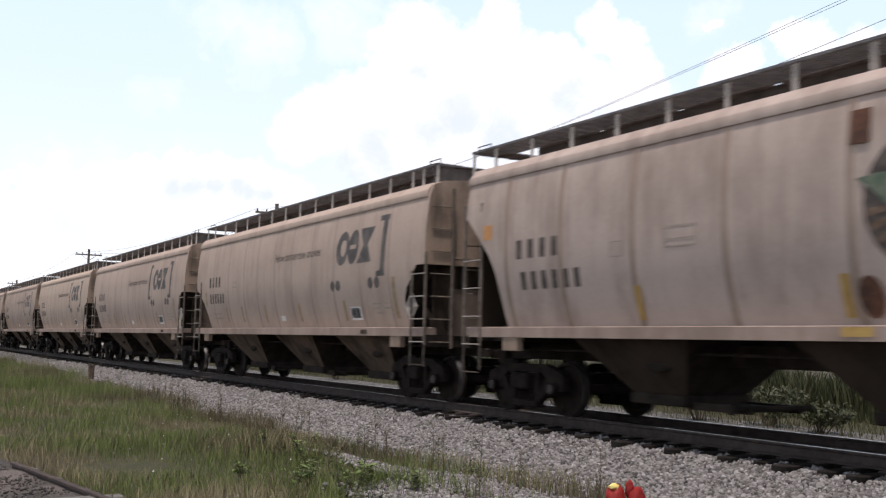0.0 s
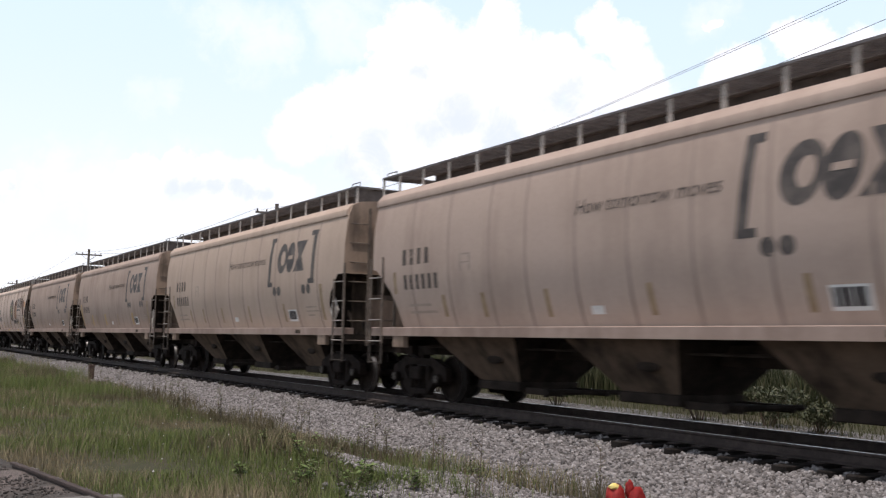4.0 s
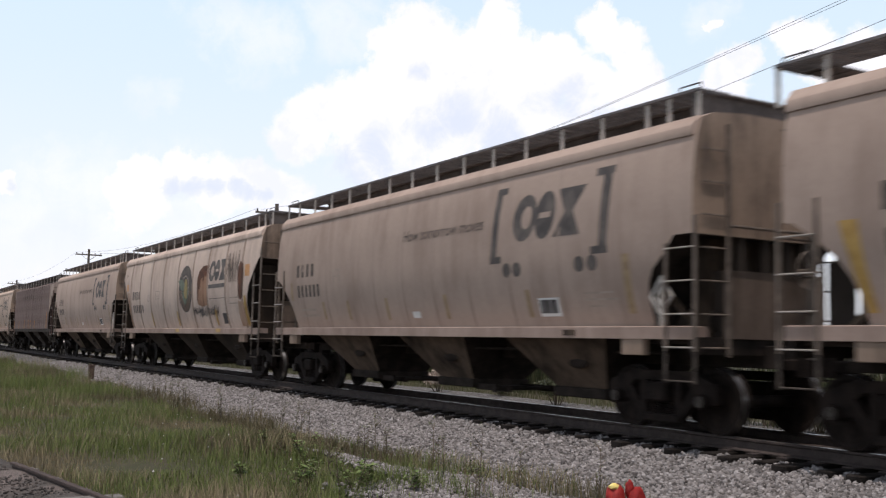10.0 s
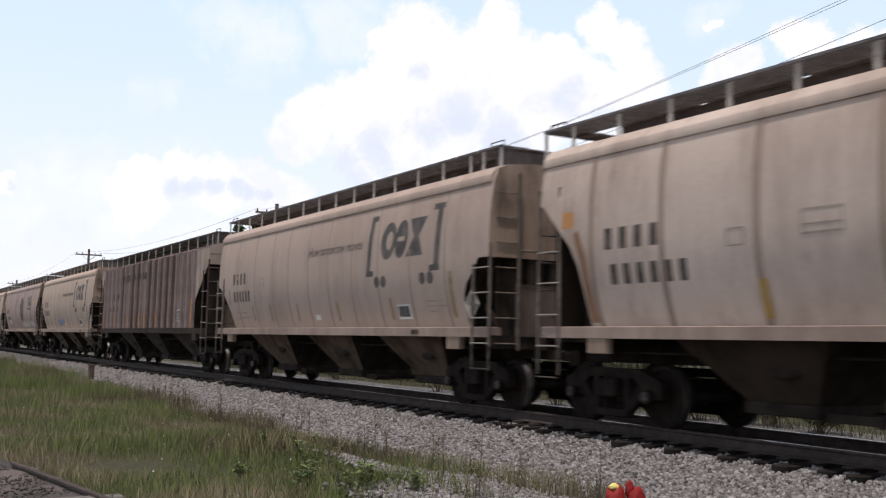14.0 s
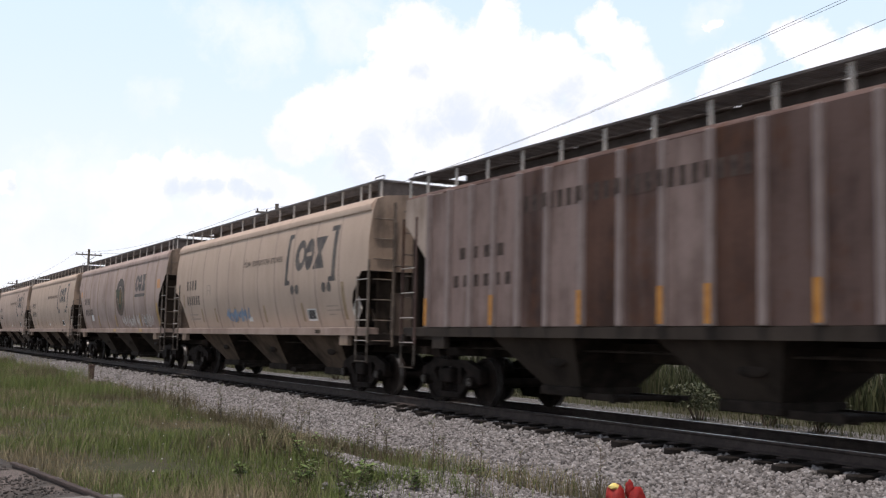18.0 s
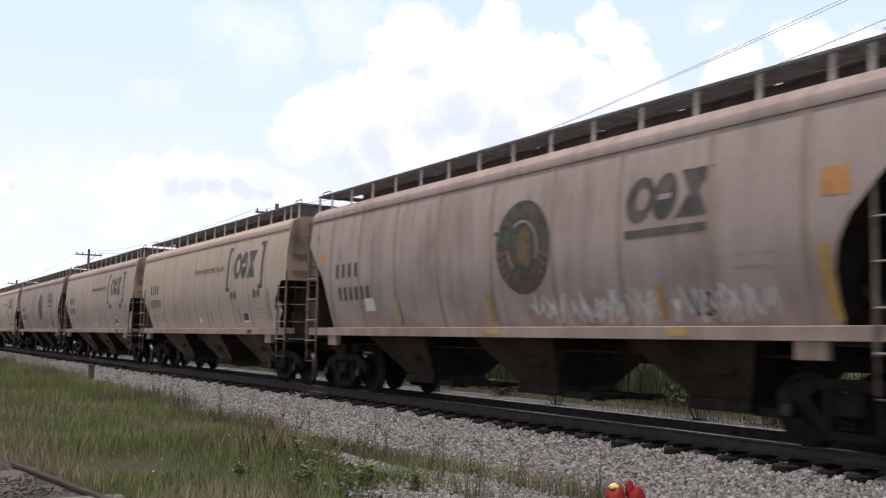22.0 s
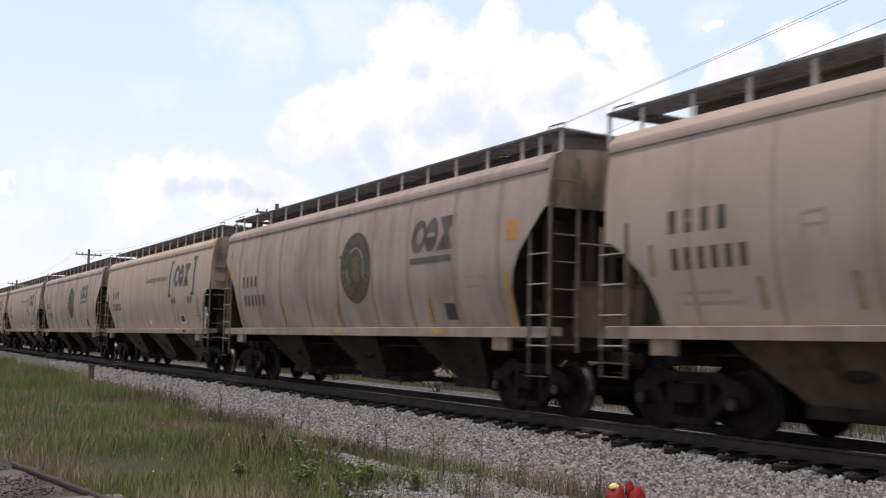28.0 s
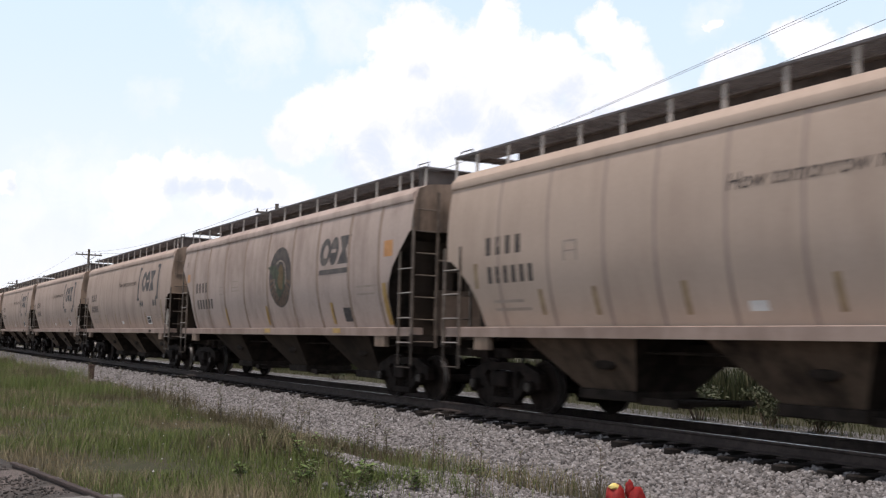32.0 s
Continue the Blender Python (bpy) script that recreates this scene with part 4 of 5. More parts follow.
        part("sill_reflector", bm, YELLOW, car)


def letter_ribbed(car):
    k = "r"
    each("faded_bar", k, bars(4.3, 9.45, 3.30, 3.58, 22, 0.36), FAINT_BAR, car, 0.006)
    half = LONG[k] / 2
    for i in range(5, 10):
        bm = B()
        xx = R_RIBS[i] - half
        box(bm, xx - 0.052, xx + 0.052, -1.605, -1.60, 3.32, 3.56)
        part("faded_bar", bm, FAINT_BAR, car)
    each("stencil_bar", k, bars(2.2, 3.9, 2.62, 2.84, 4, 0.5) + bars(2.0, 4.1, 2.1, 2.32, 6, 0.5), FAINT_BAR, car, 0.006)
    frame_of = decal("sign_plate", k, [rect(13.02, 13.58, 1.60, 2.02)], INK, car, "dark square panel ruled in white", 0.006)
    grid = [rect(13.02, 13.58, 1.60, 1.63), rect(13.02, 13.58, 1.99, 2.02), rect(13.02, 13.05, 1.60, 2.02), rect(13.55, 13.58, 1.60, 2.02),
            rect(13.02, 13.58, 1.72, 1.735), rect(13.20, 13.215, 1.60, 1.99), rect(13.34, 13.355, 1.72, 1.99), rect(13.46, 13.475, 1.60, 1.99), rect(13.02, 13.2, 1.88, 1.895)]
    each("white_rule", k, grid, WHITE, frame_of, 0.010)
    for i in (0, 3, 6, 8, 9, 11, 17):
        xx = R_RIBS[i] - half
        bm = B()
        box(bm, xx - 0.056, xx + 0.056, -1.606, -1.60, SILL1 + 0.03, 1.92 if i < 17 else 2.35)
        part("reflector", bm, AMBER, car)


def scribble(car, k, x0, x1, z0, z1, mat, seed, n, width, label):
    rnd = random.Random(seed)
    polys = []
    for i in range(n):
        x = x0 + (x1 - x0) * (i + rnd.random() * 0.6) / n
        pts = []
        h = z1 - z0
        zz = z0 + h * rnd.random() * 0.4
        for j in range(5):
            pts.append((x + (rnd.random() - 0.5) * (x1 - x0) / n * 1.8, zz))
            zz = z0 + h * (rnd.random() * 0.45 + (0.5 if j % 2 == 0 else 0.0))
        polys += stroke(pts, width * (0.7 + 0.6 * rnd.random()))
    tagged(decal("graffiti", k, polys, mat, car, label, 0.013), kind="stuff")


def repaint(car, old, fresh):
    """Another coat on a copied car."""
    for ob in car.children_recursive:
        for slot in ob.material_slots:
            if slot.material == old:
                slot.link = "OBJECT"
                slot.material = fresh


KINDS = {-1: "m", 0: "a", 6: "a", 10: "a", 13: "a", 15: "a", 8: "r"}
LAST = 20
LEFT_END = {0: -15.57}
for i in range(1, LAST + 1):
    LEFT_END[i] = LEFT_END[i - 1] - PITCH[KINDS.get(i, "m")]
# car -1 is never in view; it is added ahead for the shade it casts
LEFT_END[-1] = LEFT_END[0] + PITCH["a"]
# metres that the train has gone by then
GONE = ((0.0, -0.16), (4.0, 29.948), (8.0, 60.07), (12.0, 90.096), (16.0, 120.137), (20.0, 150.244), (24.0, 180.435), (28.0, 210.749), (32.0, 241.126))


def gone(t):
    for (t0, s0), (t1, s1) in zip(GONE, GONE[1:]):
        if t <= t1:
            return s0 + (s1 - s0) * (t - t0) / (t1 - t0)
    return GONE[-1][1]


def car_pose(i, t):
    return pose(LEFT_END[i] + LONG[KINDS.get(i, "m")] / 2 + gone(t), 0, 0)


modern = build_car("m", "tan covered hopper car with dark brackets and slogan", TAN)
letter_modern(modern)
round_car = build_car("a", "greyish tan round-sided hopper car with a round emblem", GREY_TAN)
letter_round(round_car)
ribbed = build_car("r", "rusty brown ribbed hopper car with faded lettering", RUSTY)
letter_ribbed(ribbed)

CARS = {}
for i in range(-1, LAST + 1):
    k = KINDS.get(i, "m")
    proto = {"m": modern, "a": round_car, "r": ribbed}[k]
    if proto not in CARS.values():
        CARS[i] = proto
    else:
        CARS[i] = copy_thing(proto, Matrix())
    CARS[i].matrix_basis = car_pose(i, 0.0)
for i in (4, 5):
    repaint(CARS[i], TAN, TAN_DULL)
for i in (3, 14, 11, 9):
    repaint(CARS[i], TAN, TAN_WARM)
for i in (7, 2, 12, 17):
    repaint(CARS[i], TAN, TAN_PALE)
repaint(CARS[6], GREY_TAN, GREY_TAN_B)
for i in (10, 13):
    repaint(CARS[i], GREY_TAN, GREY_TAN_DULL)
for i in (10, 13, 15):
    repaint(CARS[i], LEAF_PAINT, DULL_LEAF)
    repaint(CARS[i], CORN_PAINT, DULL_CORN)


# ---------------------------------------------------------------- ground, track bed and track
GZ = -0.67


def make_ground():
    bm = B()
    xs = [-3000, -900, -300, -150] + [-100 + i * 2.0 for i in range(61)] + [60, 150, 400, 1200, 3000]
    ys = [-3000, -800, -250, -80, -40] + [-24 + i * 1.0 for i in range(57)] + [45, 70, 150, 400, 1000, 3000]
    rows = []
    for x in xs:
        row = []
        for y in ys:
            z = GZ
            if abs(x) < 200 and abs(y) < 60:
                z += 0.10 * noise.noise((x * 0.21, y * 0.3, 0.0)) - 0.03
            row.append(bm.verts.new((x, y, z)))
        rows.append(row)
    for a, b in zip(rows, rows[1:]):
        for j in range(len(ys) - 1):
            bm.faces.new((a[j], b[j], b[j + 1], a[j + 1]))
    ob = part("ground", bm, GROUND, None, "weedy grass ground with bare patches", smooth=True)
    tagged(ob, category="ground", kind="structure")
    return ob


def bed_z(y):
    """Height of the ballast across the track."""
    a = abs(y)
    if a < 0.9:
        return -0.375
    if a < 1.1:
        return -0.375 + (a - 0.9) * 0.20
    if a < 1.75:
        return -0.335 - (a - 1.1) * 0.163
    return -0.441 - (a - 1.75) * 0.13


def make_bed():
    bm = B()
    ys = [-4.3, -3.9, -3.4, -2.9, -2.4, -2.0, -1.75, -1.5, -1.25, -1.1, -0.9, -0.6, 0.6, 0.9, 1.1, 1.25, 1.5, 1.75, 2.4, 3.2, 4.1, 5.2, 6.2, 7.2, 8.2]
    xs = [-900, -400, -200] + [-120 + i * 1.0 for i in range(171)] + [120, 400, 900]
    rows = []
    for x in xs:
        row = []
        for y in ys:
            z = bed_z(y) + (0.035 * noise.noise((x * 0.8, y * 1.3, 3.0)) if abs(y) > 1.3 else 0.0)
            row.append(bm.verts.new((x, y, (z if abs(y) < 4.05 else (GZ - 0.12 if y < 0 else GZ + 0.05 - (0.2 if y > 8 else 0.0) + 0.03 * noise.noise((x * 0.5, y, 5.0)))))))
        rows.append(row)
    for a, b in zip(rows, rows[1:]):
        for j in range(len(ys) - 1):
            bm.faces.new((a[j], b[j], b[j + 1], a[j + 1]))
    # between the rails: dirty ballast, darkened further with painted shade of the train
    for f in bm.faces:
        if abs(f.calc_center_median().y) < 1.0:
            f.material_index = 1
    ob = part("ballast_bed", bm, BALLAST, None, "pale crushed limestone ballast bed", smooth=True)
    ob.data.materials.append(FOULED_SHADE)
    tagged(ob, category="ballast", kind="structure")


def rail_profile(s=1.0):
    return [(-0.070, 0.0), (0.070, 0.0), (0.070, 0.012), (0.012, 0.034), (0.009, 0.125), (0.036, 0.140), (0.036, 0.165), (0.028, 0.1715),
            (-0.028, 0.1715), (-0.036, 0.165), (-0.036, 0.140), (-0.009, 0.125), (-0.012, 0.034), (-0.070, 0.012)]


def make_rail(name, path, base, mat, head, label):
    """A rail swept along a path of (x, y)."""
    prof = rail_profile()
    bm = B()
    rings = []
    for i, (x, y) in enumerate(path):
        a, b = path[max(i - 1, 0)], path[min(i + 1, len(path) - 1)]
        d = Vector((b[0] - a[0], b[1] - a[1])).normalized()
        rings.append([bm.verts.new((x - d.y * p, y + d.x * p, base + z)) for p, z in prof])
    m = len(prof)
    tops = []
    for a, b in zip(rings, rings[1:]):
        for j in range(m):
            f = bm.faces.new((a[j], b[j], b[(j + 1) % m], a[(j + 1) % m]))
            if j == 7:
                tops.append(f)
    bm.faces.new(rings[0])
    bm.faces.new(rings[-1][::-1])
    for f in tops:
        f.material_index = 1
    ob = part(name, bm, mat)
    ob.data.materials.append(head)
    return tagged(ob, label, "rail", kind="structure")


make_ground()
make_bed()
for y in (-0.753, 0.753):
    make_rail("rail", [(-900, y), (-100, y), (0, y), (60, y), (900, y)], RAIL_Z - 0.1715, RAIL_RUST, RAIL_TOP, "brown steel rail with a polished head")


TIE_EXTRA = (0.02, 0.16, 0.08, 0.26, 0.12, 0.20)
TIE_AT = []


def make_ties():
    track = tagged(new("sleepers"), "dark creosoted wooden railway ties in ballast", "railway ties", kind="structure")
    rnd = random.Random(5)
    meshes = []
    for k in range(6):
        bm = B()
        L0, L1 = -1.27 - TIE_EXTRA[k], 1.30 + rnd.random() * 0.10
        w = 0.105 + rnd.random() * 0.02
        box(bm, -w, w, L0, L1, -0.37, -0.186 - rnd.random() * 0.01, 0.012)
        ob = part("tie", bm, TIE, track)
        meshes.append(ob)
    x = -70.0
    count = 0
    while x < 12:
        xx = x + rnd.uniform(-0.03, 0.03)
        if count < 6:
            ob = meshes[count]
        else:
            ob = again(meshes[count % 6], track)
        ob.matrix_basis = pose(xx, 0, RAIL_Z, 0, 0, rnd.uniform(-1.2, 1.2))
        TIE_AT.append((xx, -1.27 - TIE_EXTRA[count % 6]))
        count += 1
        x += 0.50
    # far ones in one piece
    bm = B()
    while x < 40:
        box(bm, x - 0.11, x + 0.11, -1.3, 1.3, RAIL_Z - 0.37, RAIL_Z - 0.19)
        x += 0.5
    x = -70.5
    while x > -260:
        box(bm, x - 0.11, x + 0.11, -1.3, 1.3, RAIL_Z - 0.37, RAIL_Z - 0.19)
        x -= 0.5
    tagged(part("far_ties", bm, TIE, track), kind="stuff")
    # tie plates under the near rail
    bm = B()
    x = -45.0
    while x < 10:
        for y in (-0.753, 0.753):
            box(bm, x - 0.09, x + 0.09, y - 0.18, y + 0.18, RAIL_Z - 0.19, RAIL_Z - 0.172)
        x += 0.5
    tagged(part("tie_plates", bm, RAIL_RUST, track), kind="stuff")


make_ties()


def numpy_mesh(name, V, F, mat, label, category):
    """V: (n, 3); F: (m, k) of one kind of polygon."""
    me = bpy.data.meshes.new(name)
    me.vertices.add(len(V))
    me.vertices.foreach_set("co", np.ascontiguousarray(V, dtype=np.float32).ravel())
    k = F.shape[1]
    me.loops.add(F.size)
    me.loops.foreach_set("vertex_index", np.ascontiguousarray(F, dtype=np.int32).ravel())
    me.polygons.add(len(F))
    me.polygons.foreach_set("loop_start", np.arange(len(F), dtype=np.int32) * k)
    me.update(calc_edges=True)
    me.materials.append(mat)
    return tagged(new(name, me), label, category, kind="stuff")


def stones(name, xs, ys, zs, size, mat, label, seed):
    """Angular crushed stones at the given places."""
    rng = np.random.default_rng(seed)
    p = (1 + 5 ** 0.5) / 2
    ico = np.array([(-1, p, 0), (1, p, 0), (-1, -p, 0), (1, -p, 0), (0, -1, p), (0, 1, p), (0, -1, -p), (0, 1, -p), (p, 0, -1), (p, 0, 1), (-p, 0, -1), (-p, 0, 1)]) / 1.9
    tri = np.array([(0, 11, 5), (0, 5, 1), (0, 1, 7), (0, 7, 10), (0, 10, 11), (1, 5, 9), (5, 11, 4), (11, 10, 2), (10, 7, 6), (7, 1, 8),
                    (3, 9, 4), (3, 4, 2), (3, 2, 6), (3, 6, 8), (3, 8, 9), (4, 9, 5), (2, 4, 11), (6, 2, 10), (8, 6, 7), (9, 8, 1)])
    n = len(xs)
    V = ico[None] * (0.65 + 0.6 * rng.random((n, 12, 1)))
    V = V * (0.6 + 0.7 * rng.random((n, 1, 3)))
    ang = rng.random((n, 2)) * 2 * np.pi
    c, s = np.cos(ang[:, 0]), np.sin(ang[:, 0])
    V = np.stack([V[..., 0] * c[:, None] - V[..., 1] * s[:, None], V[..., 0] * s[:, None] + V[..., 1] * c[:, None], V[..., 2]], -1)
    c, s = np.cos(ang[:, 1]), np.sin(ang[:, 1])
    V = np.stack([V[..., 0], V[..., 1] * c[:, None] - V[..., 2] * s[:, None], V[..., 1] * s[:, None] + V[..., 2] * c[:, None]], -1)
    V *= (size * (0.6 + 0.8 * rng.random((n, 1, 1))))
    V += np.stack([xs, ys, zs], -1)[:, None]
    F = (tri[None] + (np.arange(n) * 12)[:, None, None]).reshape(-1, 3)
    return numpy_mesh(name, V.reshape(-1, 3), F, mat, label, "ballast")


def make_stones():
    rng = np.random.default_rng(11)
    n = 82000
    u = rng.random(n)
    xs = -3.0 - 55.0 * u ** 1.8
    ys = -1.12 - 3.15 * rng.random(n) ** 0.95
    foot = 4.05 - 0.25 * np.clip((xs + 18.0) / 3.0, 0, 1) * np.clip((-9.0 - xs) / 1.5, 0, 1)
    keep = rng.random(n) < np.clip((foot + 0.15 + ys) / 0.4, 0.10, 1.0)
    # the tie ends stay clear of stones
    at, end = np.array(TIE_AT).T
    j = np.clip(np.searchsorted(at, xs), 1, len(at) - 1)
    j = np.where(np.abs(at[j - 1] - xs) < np.abs(at[j] - xs), j - 1, j)
    keep &= (np.abs(at[j] - xs) > 0.13) | (ys < end[j] - 0.02)
    xs, ys = xs[keep], ys[keep]
    zs = np.array([bed_z(y) for y in ys]) + 0.004
    stones("ballast_stones", xs, ys, zs, 0.0285, STONE, "pale crushed limestone", 3)


make_stones()

# motions are keyed at the end
def motions():
    for i, car in CARS.items():
        walk(car, [(t, car_pose(i, t)) for t, _ in GONE])
        for truck in [o for o in car.children if o.name.startswith("truck")]:
            for ws in [o for o in truck.children if o.name.startswith("wheel_set")]:
                x = ws.location.x
                rows = []
                for f in range(0, 961, 2):
                    t = f / 30
                    rows.append((t, pose(x, 0, 0.457, 0, math.degrees(gone(t) / 0.457) % 360, 0)))
                walk(ws, rows)


# ---------------------------------------------------------------- grass, weeds and bushes
def blades(name, xs, ys, zs, hs, width, bend, mat, label, category, seed, curl=0.35):
    """Thin bent blades, three faces each."""
    rng = np.random.default_rng(seed)
    n = len(xs)
    a = rng.random(n) * 2 * np.pi
    b = rng.random(n) * 2 * np.pi
    dx, dy = np.cos(a) * width * 0.5, np.sin(a) * width * 0.5
    lx, ly = np.cos(b) * hs * bend * rng.random(n), np.sin(b) * hs * bend * rng.random(n)
    base = np.stack([xs, ys, zs], -1)
    V = np.zeros((n, 7, 3))
    for k, (u, w) in enumerate(((0.0, 1.0), (0.4, 0.85), (0.75, 0.55))):
        p = base + np.stack([lx * u ** 2, ly * u ** 2, hs * (u - curl * 0.25 * u ** 3)], -1)
        o = np.stack([dx * w, dy * w, np.zeros(n)], -1)
        V[:, 2 * k], V[:, 2 * k + 1] = p - o, p + o
    V[:, 6] = base + np.stack([lx, ly, hs * (1 - curl * 0.25)], -1)
    t = np.array([(0, 1, 3), (0, 3, 2), (2, 3, 5), (2, 5, 4), (4, 5, 6)])
    F = (t[None] + (np.arange(n) * 7)[:, None, None]).reshape(-1, 3)
    return numpy_mesh(name, V.reshape(-1, 3), F, mat, label, category)


def field(x, y, f, seed):
    """A smooth field of values about 0 to 1 for patches."""
    rng = np.random.default_rng(seed)
    v = np.zeros_like(x)
    for k in range(7):
        a, p = rng.random() * 6.28, rng.random() * 6.28
        q = f * (0.6 + 1.2 * rng.random())
        v += np.sin((x * math.cos(a) + y * math.sin(a)) * q + p)
    return 0.5 + v / 7


def spur_y(x):
    """The far rail of the old spur."""
    return -8.94 + (x + 10.5) * 0.141


def gravel_share(x, y):
    """How much bare gravel lies in the grass: a strip beside the ballast that widens towards the bundle."""
    mid = -4.86 + (x + 13.85) * 0.09 + 0.10 * np.sin(x * 2.1)
    wide = np.clip(0.10 + 0.085 * (x + 14.3), 0.05, 0.45)
    strip = np.clip(1.4 - np.abs(y - mid) / wide, 0, 1) * (x > -15.2)
    patch = np.clip((x + 11.6) / 1.5, 0, 1) * np.clip((y + 6.4) / 0.8, 0, 1) * np.clip((-4.25 - y) / 0.3, 0, 1) * (field(x, y, 2.4, 12) > 0.45)
    return np.maximum(strip, patch)


def make_grass():
    rng = np.random.default_rng(21)
    n = 210000
    xs = -4.0 - 66.0 * rng.random(n) ** 1.9
    ys = -3.55 - 9.5 * rng.random(n)
    edge = -3.90 + 0.15 * np.clip((xs + 18.0) / 3.0, 0, 1) - 0.35 * (field(xs, ys, 1.3, 2) - 0.5) + 1.85 * np.clip((-23.0 - xs) / 20.0, 0, 1)
    keep = (ys < edge + 0.35 * rng.random(n) ** 3) & ((ys > spur_y(xs) + 0.12) | (xs < -14.1 - 0.5 * rng.random(n)))
    keep &= rng.random(n) > 0.93 * gravel_share(xs, ys)
    xs, ys = xs[keep], ys[keep]
    m = len(xs)
    zs = np.array([bed_z(y) - 0.02 if y > -4.0 else GZ - 0.05 for y in ys])
    zs = np.maximum(zs, GZ - 0.05)
    kind = field(xs, ys, 0.8, 4) + 0.25 * (rng.random(m) - 0.5)
    strip = np.clip(1 - np.abs(ys - edge[keep] + 0.35) / 0.7, 0, 1) * np.clip((-11 - xs) / 6, 0, 1)
    brown = (kind * 0.55 + 0.30 * np.clip((ys + 7.6) / 3.2, 0, 1) + 0.45 * strip - 0.10 * np.clip((xs + 16.0) / 4.0, 0, 1)) > 0.64
    dry = (~brown) & ((field(xs, ys, 1.5, 6) + 0.5 * (rng.random(m) - 0.5) + 0.25 * np.clip((-7.6 - ys) / 1.2, 0, 1)) > 0.76)
    green = ~(brown | dry)
    hs = (0.08 + 0.19 * rng.random(m)) * (0.35 + 1.3 * field(xs, ys, 1.4, 8))
    hs *= 1 + 0.9 * np.clip((-24.0 - xs) / 20.0, 0, 1)
    for name, sel, mat, w, lab, f in (("green_grass", green, GRASS, 0.008, "short green spring grass", 1.0), ("dry_grass", dry, DRY_GRASS, 0.009, "dry straw-coloured grass", 1.15),
                                      ("brown_grass", brown, PURPLE_GRASS, 0.009, "brownish seeding grass", 1.1)):
        blades(name, xs[sel], ys[sel], zs[sel], hs[sel] * f, w, 0.55, mat, lab, "grass", 31)
    # small white flower heads
    q = 45
    fx, fy = -9.0 - 14.0 * rng.random(q), -8.2 + 3.4 * rng.random(q)
    ok = fy > spur_y(fx) + 0.3
    fx, fy = fx[ok], fy[ok]
    blades("white_flowers", fx, fy, GZ + 0.06 + 0.16 * rng.random(len(fx)), np.full(len(fx), 0.022), 0.026, 0.5, SPRAY_WHITE, "tiny white flowers in the grass", "flowers", 36)
    # stones of the gravel strip
    q = 26000
    gx, gy = -15.2 + 9.0 * rng.random(q), -6.6 + 2.7 * rng.random(q)
    ok = rng.random(q) < gravel_share(gx, gy)
    gx, gy = gx[ok], gy[ok]
    stones("strip_stones", gx, gy, np.full(len(gx), GZ - 0.0), 0.024, STONE, "scattered pale gravel in the grass", 14)
    # grass beyond the track
    n = 18000
    xs = -3.0 - 60.0 * rng.random(n) ** 1.5
    ys = 5.9 + 1.3 * np.clip((-19.0 - xs) / 8.0, 0, 1) + 14.0 * rng.random(n) ** 1.6
    blades("far_grass", xs, ys, np.full(n, GZ - 0.03), 0.14 + 0.34 * rng.random(n), 0.014, 0.5, FAR_GRASS, "pale green grass beyond the track", "grass", 33)
    # a belt of tall scrub grass behind it
    n = 26000
    xs = -4.0 - 110.0 * rng.random(n) ** 1.3
    ys = 9.8 + 4.5 * rng.random(n)
    hs = (0.9 + 0.75 * rng.random(n)) * (0.75 + 0.4 * field(xs, ys, 0.9, 17))
    blades("tall_scrub", xs, ys, np.full(n, GZ - 0.03), hs, 0.05, 0.35, FAR_SCRUB, "tall dull green scrub grass beyond the track", "grass", 35)


make_grass()


def make_spur_gravel():
    """Cinder bed and old ties of the spur, on the camera's side of its rail."""
    bm = B()
    rows = []
    for i in range(40):
        x = -15.5 + i * 0.4
        y = spur_y(x)
        rows.append([bm.verts.new((x, y + d, GZ + 0.055 + 0.035 * noise.noise((x * 1.7, d * 2.0, 7.0)) - (0.12 if d in (0.25, -3.6) else 0.0))) for d in (0.25, 0.1, -0.3, -0.7, -1.2, -1.8, -2.6, -3.6)])
    for a, b in zip(rows, rows[1:]):
        for j in range(7):
            bm.faces.new((a[j], b[j], b[j + 1], a[j + 1]))
    tagged(part("spur_bed", bm, GRAVEL, None, "dark cinder bed of the old spur", smooth=True), category="ground", kind="structure")
    path = [(-13.75 + i * 0.5, spur_y(-13.75 + i * 0.5)) for i in range(37)]
    make_rail("spur_rail", path, GZ - 0.05, RAIL_OLD, RAIL_OLD, "old brown rail of an overgrown spur")
    path = [(x + 0.2, y - 1.505) for x, y in path]
    make_rail("spur_rail", path, GZ - 0.05, RAIL_OLD, RAIL_OLD, "old brown rail of an overgrown spur")
    ties = tagged(new("spur_ties"), "grey weathered ties of the old spur", "railway ties", kind="structure")
    rnd = random.Random(8)
    for i in range(6):
        x = -13.6 + i * 0.95
        bm = B()
        box(bm, -0.11, 0.11, -2.0, 0.42, -0.10, 0.02, 0.012)
        t = part("tie", bm, OLD_TIE, ties)
        t.matrix_basis = pose(x, spur_y(x) - 0.15, GZ + 0.055 + rnd.uniform(-0.05, 0.012), 0, 0, 8 + rnd.uniform(-7, 7))
    rng = np.random.default_rng(5)
    n = 2600
    xs = -15.0 + 7.0 * rng.random(n)
    ys = spur_y(xs) - 0.05 - 2.3 * rng.random(n)
    stones("cinder_stones", xs, ys, np.full(n, GZ + 0.055), 0.016, STONE_DARK, "dark cinders and stones", 9)


